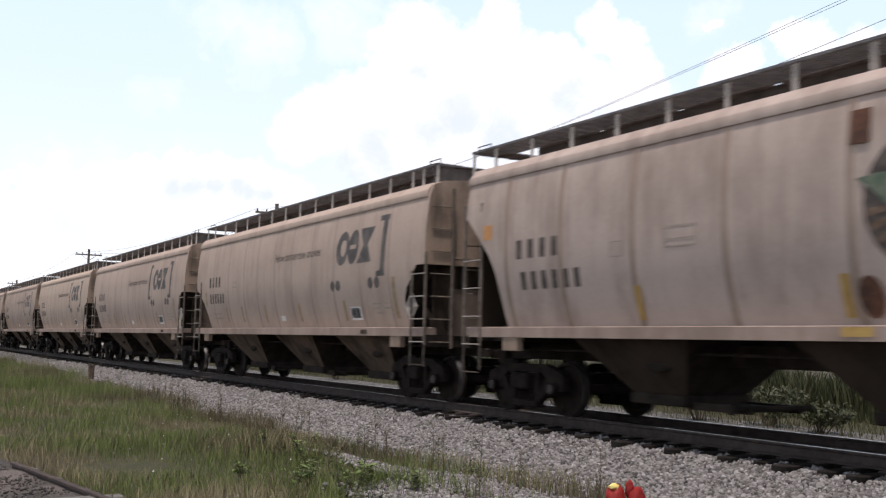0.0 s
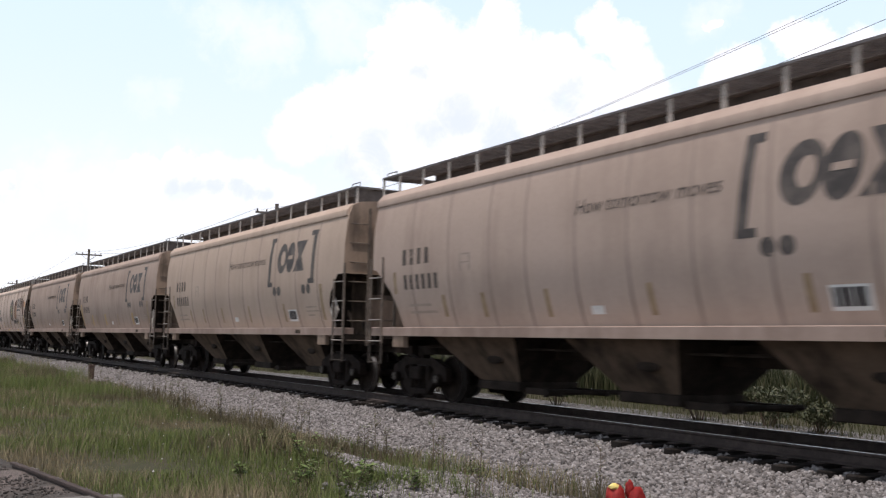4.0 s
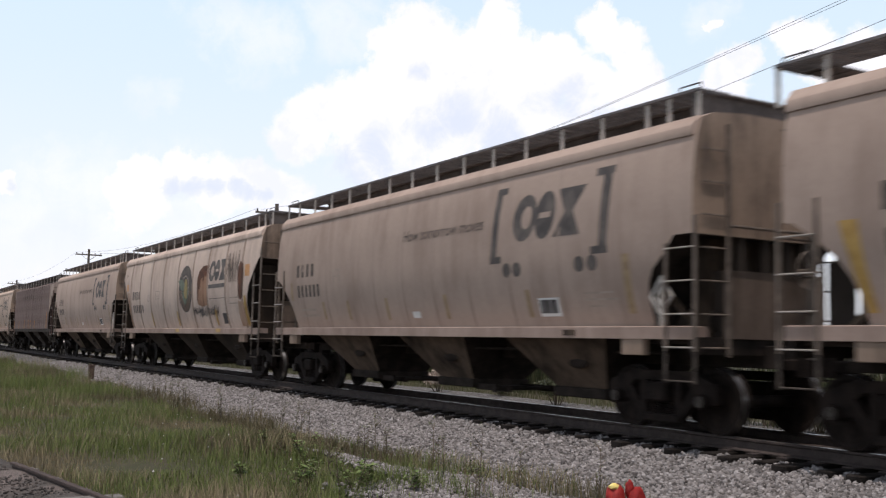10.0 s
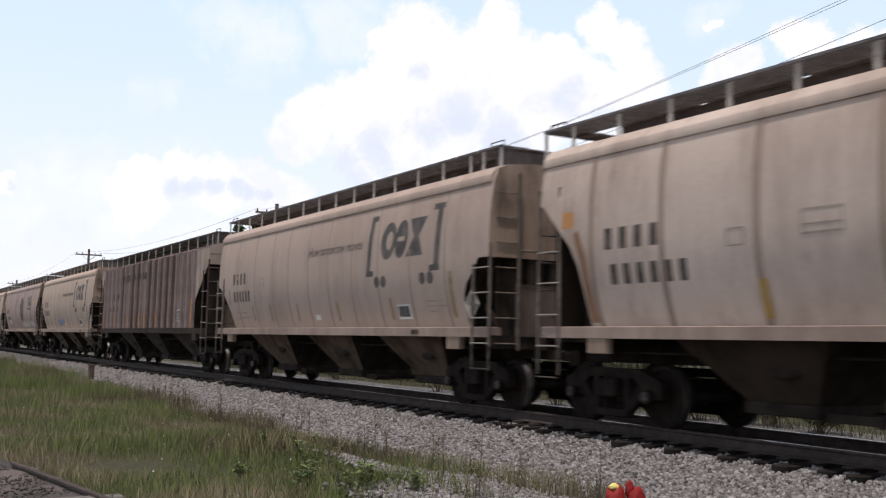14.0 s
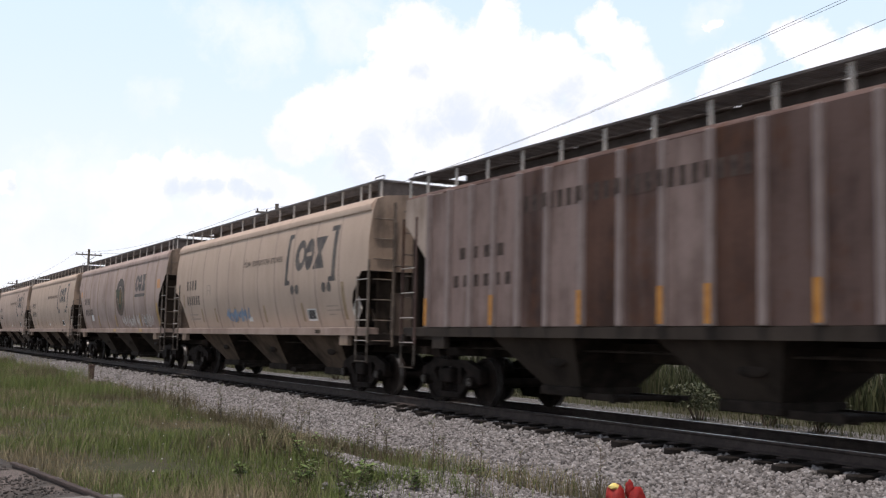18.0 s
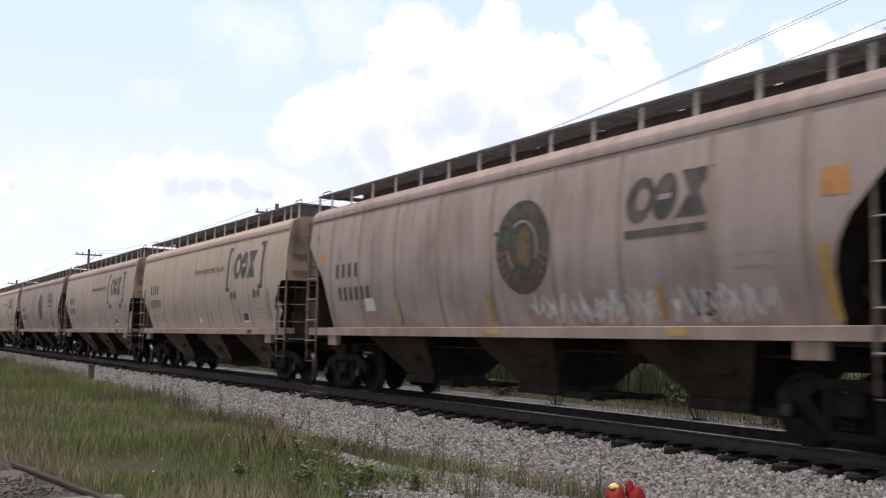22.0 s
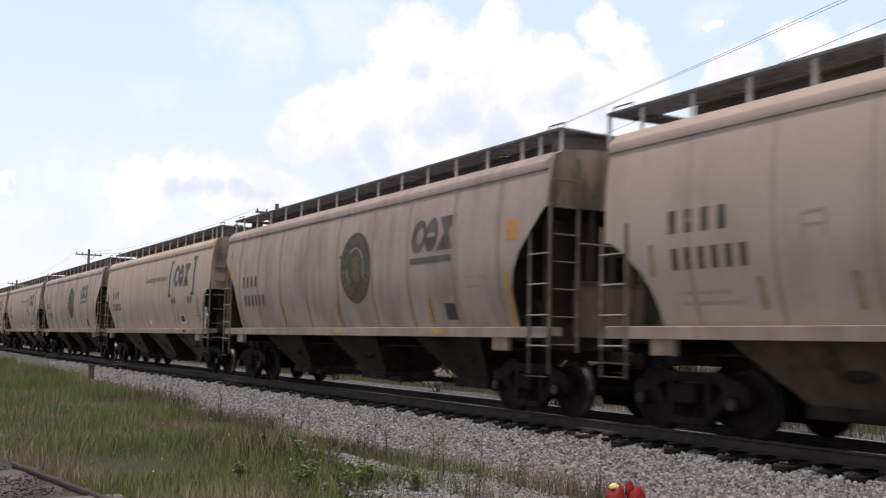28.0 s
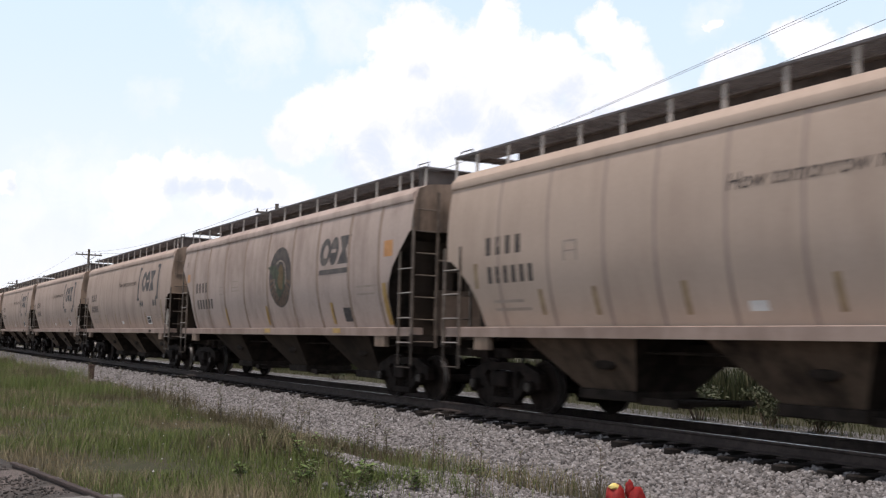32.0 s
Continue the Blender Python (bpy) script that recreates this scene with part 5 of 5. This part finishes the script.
STONE_DARK = material("dark_cinder_stone", island_paint([(0.045, 0.038, 0.034), (0.085, 0.073, 0.066), (0.16, 0.142, 0.13), (0.06, 0.052, 0.046)]), 0.9, bump=0.3, bump_scale=60)
make_spur_gravel()


def make_weed(x, y, h, seed, leafy=0.5):
    """A thin upright weed with side twigs and small leaves."""
    rnd = random.Random(seed)
    weed = tagged(new("weed"), "thin dry weed stalk with small leaves", "weed", "weeds by the ballast")
    weed.location = (x, y, (bed_z(y) if y > -4.2 else GZ) - 0.03)
    bm = B()
    p = Vector((0, 0, 0))
    pts = [p.copy()]
    lean = Vector((rnd.uniform(-0.12, 0.12), rnd.uniform(-0.12, 0.12), 0))
    for i in range(6):
        p = p + Vector((lean.x + rnd.uniform(-0.05, 0.05), lean.y + rnd.uniform(-0.05, 0.05), 1.0)) * h / 6
        pts.append(p.copy())
    for i in range(6):
        tube(bm, pts[i], pts[i + 1], 0.007 * (1 - i / 8), 5, 0.009 * (1 - (i + 1) / 8), caps=False)
    twigs = []
    for i in range(10):
        k = rnd.randint(1, 5)
        q = pts[k].lerp(pts[k + 1], rnd.random())
        a = rnd.random() * 6.28
        e = q + Vector((math.cos(a), math.sin(a), rnd.uniform(0.4, 1.2))) * h * rnd.uniform(0.06, 0.16)
        tube(bm, q, e, 0.005, 4, 0.003, caps=False)
        twigs.append(e)
    part("stalk", bm, STALK, weed)
    bm = B()
    for e in twigs + [pts[-1]] + pts[2:5]:
        for j in range(int(3 + 6 * leafy)):
            c = e + Vector((rnd.gauss(0, 0.02), rnd.gauss(0, 0.02), rnd.gauss(0, 0.03)))
            a = rnd.random() * 6.28
            d = Vector((math.cos(a), math.sin(a), rnd.uniform(-0.4, 0.8))) * rnd.uniform(0.02, 0.05)
            sd = Vector((-d.y, d.x, 0)) * 0.28
            bm.faces.new([bm.verts.new(v) for v in (c, c + d * 0.5 + sd, c + d, c + d * 0.5 - sd)])
    part("foliage", bm, WEED_LEAF, weed, recalc=False)


def make_broadleaf(x, y, h, seed):
    """A low leafy weed: a few leaning stems with broad folded leaves."""
    rnd = random.Random(seed)
    weed = tagged(new("leafy_weed"), "low bright green leafy weed in the grass", "weed", "leafy weeds in the grass")
    weed.location = (x, y, GZ - 0.05)
    for i in range(6):
        a = rnd.random() * 6.28
        lean = rnd.uniform(0.15, 0.6)
        tip = Vector((math.cos(a) * lean * h, math.sin(a) * lean * h, h * rnd.uniform(0.7, 1.1)))
        bm = B()
        tube(bm, (0, 0, 0), tip * 0.5 + Vector((0, 0, h * 0.08)), 0.006, 5, 0.005, caps=False)
        tube(bm, tip * 0.5 + Vector((0, 0, h * 0.08)), tip, 0.005, 5, 0.003, caps=False)
        stem = part("stem", bm, STALK, weed)
        bm = B()
        for j in range(9):
            u = rnd.uniform(0.3, 1.0)
            c = tip * u + Vector((0, 0, h * 0.08))
            b = rnd.random() * 6.28
            d = Vector((math.cos(b), math.sin(b), rnd.uniform(-0.3, 0.5))) * rnd.uniform(0.05, 0.10)
            sd = Vector((-d.y, d.x, 0)) * 0.32
            up = Vector((0, 0, 0.012))
            m0, m1 = bm.verts.new(c), bm.verts.new(c + d)
            l, rr = bm.verts.new(c + d * 0.5 + sd + up), bm.verts.new(c + d * 0.5 - sd + up)
            bm.faces.new((m0, l, m1))
            bm.faces.new((m0, m1, rr))
        part("leaves", bm, BROAD_LEAF, stem, recalc=False)


BROAD_LEAF = material("broad_weed_leaf", island_paint([(0.10, 0.155, 0.045), (0.15, 0.21, 0.06), (0.20, 0.25, 0.09)]), 0.55, spec=0.3)
STALK = material("weed_stalk", two_tone((0.10, 0.075, 0.055), (0.17, 0.13, 0.095), 20.0), 0.9)
WEED_LEAF = material("weed_leaf", island_paint([(0.075, 0.09, 0.038), (0.12, 0.13, 0.055), (0.16, 0.13, 0.085)]), 0.7)
rnd = random.Random(77)
for i, (x, y, h) in enumerate(((-14.9, -3.75, 0.62), (-13.8, -4.1, 0.50), (-12.1, -4.25, 0.62), (-9.75, -5.0, 0.75), (-9.1, -5.6, 0.45), (-17.6, -3.8, 0.5), (-19.5, -3.6, 0.5),
                               (-21.0, -3.7, 0.55), (-24.0, -3.5, 0.6), (-27.5, -3.5, 0.6), (-31.0, -3.3, 0.7), (-36.0, -3.2, 0.8), (-12.6, -5.6, 0.55), (-13.6, -5.9, 0.5),
                               (-10.9, -6.2, 0.5), (-16.0, -4.6, 0.55), (-20.5, -4.6, 0.5), (-42.0, -3.0, 0.8), (-14.5, -6.6, 0.4), (-11.4, -4.5, 0.5))):
    make_weed(x, y, h, 100 + i, 0.3 + 0.5 * rnd.random())
for i, (x, y, h) in enumerate(((-14.9, -5.75, 0.34), (-13.55, -5.55, 0.40), (-10.7, -6.1, 0.36), (-11.0, -6.75, 0.28), (-11.35, -6.4, 0.32), (-10.95, -5.85, 0.34), (-12.3, -6.9, 0.26), (-10.4, -5.5, 0.30))):
    make_broadleaf(x, y, h, 700 + i)
for i in range(24):
    x = -9.0 - 40.0 * rnd.random() ** 1.2
    make_weed(x, -3.75 - 1.6 * rnd.random() ** 2 + 1.3 * min(1.0, max(0.0, (-24.0 - x) / 31.0)), 0.3 + 0.35 * rnd.random(), 300 + i, 0.2 + 0.6 * rnd.random())


def leaf_cloud(centres, radii, count, size, mat, seed, name, label, category):
    rng = np.random.default_rng(seed)
    n = count
    which = rng.integers(0, len(centres), n)
    C = np.array(centres)[which]
    R = np.array(radii)[which]
    d = rng.normal(size=(n, 3))
    d /= np.linalg.norm(d, axis=1)[:, None]
    P = C + d * R * (rng.random((n, 1)) ** 0.45)
    u = rng.normal(size=(n, 3))
    u /= np.linalg.norm(u, axis=1)[:, None]
    w = np.cross(u, rng.normal(size=(n, 3)))
    w /= np.linalg.norm(w, axis=1)[:, None]
    s = size * (0.5 + rng.random((n, 1)))
    V = np.stack([P - u * s, P + w * s * 0.45, P + u * s, P - w * s * 0.45], 1).reshape(-1, 3)
    F = np.arange(n * 4).reshape(-1, 4)
    return V, F


def leaf_part(parent, name, centres, radii, count, size, mat, seed):
    V, F = leaf_cloud(centres, radii, count, size, mat, seed, "", "", "")
    me = bpy.data.meshes.new(name)
    me.from_pydata(V.tolist(), [], F.tolist())
    me.materials.append(mat)
    ob = new(name, me)
    ob.parent = parent
    return ob


def make_bush(x, y, w, h, seed, mat):
    rnd = random.Random(seed)
    bush = tagged(new("bush"), "low pale green bush beyond the track", "bush", "bushes beyond the track")
    bush.location = (x, y, GZ - 0.02)
    bm = B()
    cs, rs = [], []
    for i in range(9):
        a = rnd.random() * 6.28
        top = Vector((math.cos(a) * w * 0.4 * rnd.random(), math.sin(a) * w * 0.4 * rnd.random(), h * rnd.uniform(0.45, 0.9)))
        tube(bm, (top.x * 0.2, top.y * 0.2, 0), top, 0.02, 5, 0.006, caps=False)
        cs.append(tuple(top))
        rs.append((w * rnd.uniform(0.18, 0.32), w * rnd.uniform(0.18, 0.32), h * rnd.uniform(0.16, 0.30)))
    tagged(part("stalk", bm, STALK, bush), kind="stuff")
    leaf_part(bush, "foliage", cs, rs, 1500, 0.045, mat, seed)


for i, (x, y, w, h) in enumerate(((-17.6, 6.1, 1.7, 0.95), (-15.8, 6.4, 1.6, 0.9), (-14.1, 6.0, 1.3, 0.75), (-23.2, 6.1, 1.3, 0.85), (-30.05, 6.2, 1.5, 0.85), (-27.6, 7.2, 1.3, 0.6), (-11.9, 7.0, 1.3, 0.7), (-40.0, 6.8, 1.6, 0.7))):
    make_bush(x, y, w, h, 500 + i, BUSH_LEAF if i != 4 else PALE_STRAW)


def make_tree(x, y, h, w, seed):
    rnd = random.Random(seed)
    tree = tagged(new("tree"), "distant dark green broadleaf tree", "tree", "trees beyond the track")
    tree.location = (x, y, GZ - 0.1)
    bm = B()
    tube(bm, (0, 0, 0), (0.2, 0.1, h * 0.55), 0.26, 10, 0.15)
    cs, rs = [], []
    for i in range(22):
        a = rnd.random() * 6.28
        r = w * 0.5 * math.sqrt(rnd.random())
        z = h * rnd.uniform(0.45, 0.93)
        e = Vector((math.cos(a) * r, math.sin(a) * r, z))
        tube(bm, (0.1, 0.05, h * rnd.uniform(0.3, 0.52)), e, 0.08, 6, 0.02, caps=False)
        cs.append(tuple(e))
        k = w * rnd.uniform(0.10, 0.20)
        rs.append((k, k, k * 0.8))
    part("trunk", bm, POLE_WOOD, tree)
    leaf_part(tree, "crown", cs, rs, 7000, 0.16, LEAF, seed)


make_tree(-92.0, 20.0, 13.6, 3.4, 901)


# ---------------------------------------------------------------- pole line
def make_pole(x, y, top, one_side=False):
    pole = tagged(new("utility_pole"), "weathered wooden utility pole with a crossarm", "utility pole", "utility poles along the track")
    pole.location = (x, y, GZ - 0.3)
    H = top - GZ + 0.3
    bm = B()
    tube(bm, (0, 0, 0), (0, 0, H), 0.17, 10, 0.11)
    part("post", bm, POLE_WOOD, pole, smooth=True)
    bm = B()
    box(bm, -0.05, 0.05, -1.25, 0.1 if one_side else 1.25, H - 0.62, H - 0.50)
    part("crossarm", bm, POLE_WOOD, pole)
    for s in (-1,) if one_side else (-1, 1):
        bm = B()
        tube(bm, (0.06, s * 0.75, H - 0.58), (0.10, 0, H - 1.15), 0.018, 5)
        part("brace", bm, WIRE, pole)
    for y0 in (-1.15, -0.6) if one_side else (-1.15, -0.6, 0.6, 1.15):
        bm = B()
        tube(bm, (0, y0, H - 0.50), (0, y0, H - 0.36), 0.035, 7, 0.05)
        part("insulator", bm, HATCH, pole)
    return pole


POLES = [(-212.0, 8.8, 8.6), (-160.0, 8.6, 8.9), (-103.0, 8.0, 9.5), (-53.9, 9.0, 8.75), (-2.0, 9.0, 11.3)]
for x, y, top in POLES:
    make_pole(x, y, top, x == -53.9)


def make_wire(points, r, label):
    wire = bpy.data.curves.new("wire", "CURVE")
    wire.dimensions, wire.bevel_depth, wire.bevel_resolution, wire.resolution_u = "3D", r, 1, 10
    sp = wire.splines.new("BEZIER")
    sp.bezier_points.add(len(points) - 1)
    for b, p in zip(sp.bezier_points, points):
        b.co = p
        b.handle_left_type = b.handle_right_type = "AUTO"
    tmp = new("tmp", wire)
    me = bpy.data.meshes.new_from_object(tmp.evaluated_get(bpy.context.evaluated_depsgraph_get()))
    bpy.data.objects.remove(tmp)
    me.materials.clear()
    me.materials.append(WIRE)
    tagged(new("overhead_wire", me), label, "wire", "overhead wires")


def sag(a, b, y0, y1, drop, dz=0.0):
    """Points of a hanging wire between two poles."""
    out = []
    for i in range(7):
        u = i / 6
        out.append((a[0] + (b[0] - a[0]) * u, a[1] + y0 + (b[1] + y1 - a[1] - y0) * u, a[2] + dz - 0.36 + (b[2] - a[2]) * u - 4 * drop * u * (1 - u)))
    return out


for a, b in zip(POLES, POLES[1:3]):
    for y0 in (-1.15, 1.15):
        make_wire(sag(a, b, y0, y0, 0.7), 0.008, "thin dark overhead wire between poles")
a, b = POLES[2], POLES[3]
for y0 in (-1.15, 1.15):
    make_wire(sag(a, b, y0, y0, 0.7), 0.008, "thin dark overhead wire between poles")
# the span that crosses over the near cars
for dz, yy in ((0.0, 9.0), (0.045, 9.0)):
    make_wire([(-53.9, yy - 0.9, 8.35), (-43.0, yy, 8.05 + dz * 0.3), (-29.8, yy, 8.36 + dz * 0.7), (-21.4, yy, 9.00 + dz * 1.2), (-15.8, yy, 9.53 + dz * 1.8), (-2.0, yy, 11.0 + dz * 3)], 0.006, "dark overhead wire above the train")
make_wire([(-53.9, 9.5, 7.4), (-43.0, 9.3, 7.2), (-30.0, 9.1, 7.5), (-20.2, 9.0, 8.23), (-14.5, 9.0, 8.80), (-2.0, 9.0, 10.2)], 0.007, "dark overhead wire above the train")


# ---------------------------------------------------------------- the red bundle on the ballast's foot
def make_bundle():
    b = tagged(new("red_bundle"), "red fabric bundle with a yellow strap on the ballast", "bag")
    b.location = (-7.75, -4.55, GZ + 0.02)

    def lump(name, c, r, mat, seed, label=""):
        rng = np.random.default_rng(seed)
        bm = B()
        bmesh.ops.create_icosphere(bm, subdivisions=3, radius=1.0)
        for v in bm.verts:
            d = 1 + 0.22 * noise.noise(v.co * 1.7 + Vector((seed, 0, 0)))
            v.co = Vector((c[0] + v.co.x * r[0] * d, c[1] + v.co.y * r[1] * d, c[2] + v.co.z * r[2] * d))
        part(name, bm, mat, b, label, smooth=True)
    lump("front_fold", (-0.06, -0.09, 0.16), (0.10, 0.11, 0.20), RED, 3)
    lump("back_fold", (0.06, 0.09, 0.15), (0.08, 0.10, 0.20), RED, 5)
    lump("flap", (-0.02, 0.06, 0.30), (0.035, 0.05, 0.10), RED, 7)
    lump("strap", (-0.05, -0.11, 0.34), (0.045, 0.06, 0.035), BRIGHT_YELLOW, 9, "yellow strap")
    lump("dark_opening", (0.13, -0.02, 0.13), (0.07, 0.07, 0.08), BLACK, 11, "black opening")


make_bundle()


# ---------------------------------------------------------------- marks of single cars
def only(car, start):
    return [o for o in car.children_recursive if o.name.split(".")[0] == start]


def drop(car, start):
    for o in only(car, start):
        bpy.data.objects.remove(o)


drop(CARS[1], "left_bracket")
CARS[1]["label"] = "tan covered hopper car with one dark bracket and slogan"
c = CARS[6]
decal("rust_patch", "a", [[(10.72, 2.15), (11.2, 2.05), (11.75, 2.1), (11.86, 2.7), (11.9, 3.3), (11.5, 3.36), (11.0, 3.22), (10.74, 3.0)]], RUST_PATCH, c, "orange rust patch", 0.0055)
decal("rust_edge", "a", [[(10.69, 2.20), (10.80, 2.30), (10.90, 2.72), (11.0, 2.62), (11.08, 2.95), (11.25, 3.02), (11.34, 2.86), (11.48, 3.08), (11.66, 3.0), (11.74, 3.14), (11.9, 3.10), (11.92, 3.38), (11.3, 3.38), (10.85, 3.20), (10.68, 2.95)]], RUST_DARK, c, "dark burnt edge", 0.0095)
scribble(c, "a", 10.2, 12.85, 1.72, 2.12, INK, 3, 26, 0.017, "dark sprayed scrawl")
scribble(c, "a", 13.75, 14.95, 2.7, 3.75, STENCIL, 4, 15, 0.007, "thin sprayed scrawl")
decal("scratch", "a", [rect(11.85, 13.7, 2.28, 2.295)], INK, c, "thin dark scratch", 0.008)
decal("dark_panel", "a", [[(14.86, 2.30), (15.0, 2.18), (15.2, 2.26), (15.30, 2.9), (15.27, 3.24), (15.02, 3.32), (14.86, 3.1)]], RUST_DARK, c, "tall dark stain", 0.024)
decal("rust_smear", "a", [[(14.80, 1.42), (15.30, 1.42), (15.28, 1.9), (15.22, 2.16), (15.0, 2.12), (14.86, 2.2), (14.78, 1.85)]], SMEAR, c, "brown rust smear running down", 0.023)
decal("rust_streak", "a", [[(1.12, 1.42), (1.30, 1.42), (1.27, 1.9), (1.22, 2.4), (1.02, 2.85), (0.90, 2.80), (1.06, 2.35), (1.11, 1.95)]], RUST_PATCH, c, "brown rust streak along the corner", 0.006)
c["label"] = "stained hopper car with rust patch and sprayed scrawls"
c = CARS[8]
for i, mat in ((0, WEATHERED), (1, WEATHERED), (2, WEATHERED), (3, WEATHERED), (5, WEATHERED), (6, RUST_BROWN), (8, WEATHERED), (9, RUST_BROWN), (12, RUST_BROWN), (13, RUST_BROWN), (14, WEATHERED), (15, WEATHERED), (16, WEATHERED)):
    decal("side_panel", "r", [rect(R_RIBS[i] + 0.055, R_RIBS[i + 1] - 0.055, SILL1 + 0.005, EAVE - 0.02)], mat, c, "panel weathered in a tone of its own", 0.003)
c = CARS[9]
scribble(c, "m", 5.5, 7.45, 1.55, 1.95, SPRAY_BLUE, 5, 14, 0.05, "blue sprayed scrawl")
c["label"] = "tan covered hopper car with blue scrawl low on it"
c = CARS[10]
scribble(c, "a", 9.5, 14.6, 1.40, 1.95, SPRAY_WHITE, 6, 26, 0.026, "pale sprayed scrawl")
decal("white_label", "a", [rect(3.1, 3.55, 1.72, 2.0)], WHITE, c, "white label", 0.006)
c["label"] = "greyish round-sided hopper car with pale scrawls"
c = CARS[4]
decal("yellow_strip", "m", [[(0.80, 2.55), (1.04, 2.55), (1.16, 1.50), (1.04, 1.50), (0.92, 2.05)]], YELLOW, c, "bright yellow reflector", 0.009)
for x in (3.30, 6.15, 11.35):
    decal("yellow_strip", "m", [rect(x, x + 0.22, 1.52, 2.0)], YELLOW, c, "bright yellow reflector", 0.009)
c = CARS[0]
decal("dark_plate", "a", [rect(8.33, 8.60, 3.40, 3.80)], RUST_DARK, c, "dark brown square patch", 0.024)
decal("dark_blot", "a", [oval(8.5, 1.68, 0.17, 0.24, 14)], RUST_DARK, c, "dark brown blot", 0.024)
CARS[3]["label"] = CARS[14]["label"] = CARS[11]["label"] = "warm tan covered hopper car with dark brackets"


# ---------------------------------------------------------------- a stub of a post by the far ballast
STUB = (-40.3, -3.35)


def make_stub(x, y, h):
    post = tagged(new("marker_post"), "short brown weathered wooden post by the ballast", "post")
    post.location = (x, y, bed_z(y) - 0.1)
    bm = B()
    box(bm, -0.10, 0.10, -0.10, 0.10, 0.0, h, 0.02)
    part("shaft", bm, STUB_WOOD, post)
    bm = B()
    box(bm, -0.11, 0.11, -0.11, 0.11, h - 0.02, h + 0.05, 0.02)
    part("cap", bm, STUB_WOOD, post)


STUB_WOOD = material("reddish_brown_wood", two_tone((0.07, 0.045, 0.036), (0.12, 0.08, 0.062), 6.0), 0.9, bump=0.3, bump_scale=30)
make_stub(STUB[0], STUB[1], 0.62)


motions()
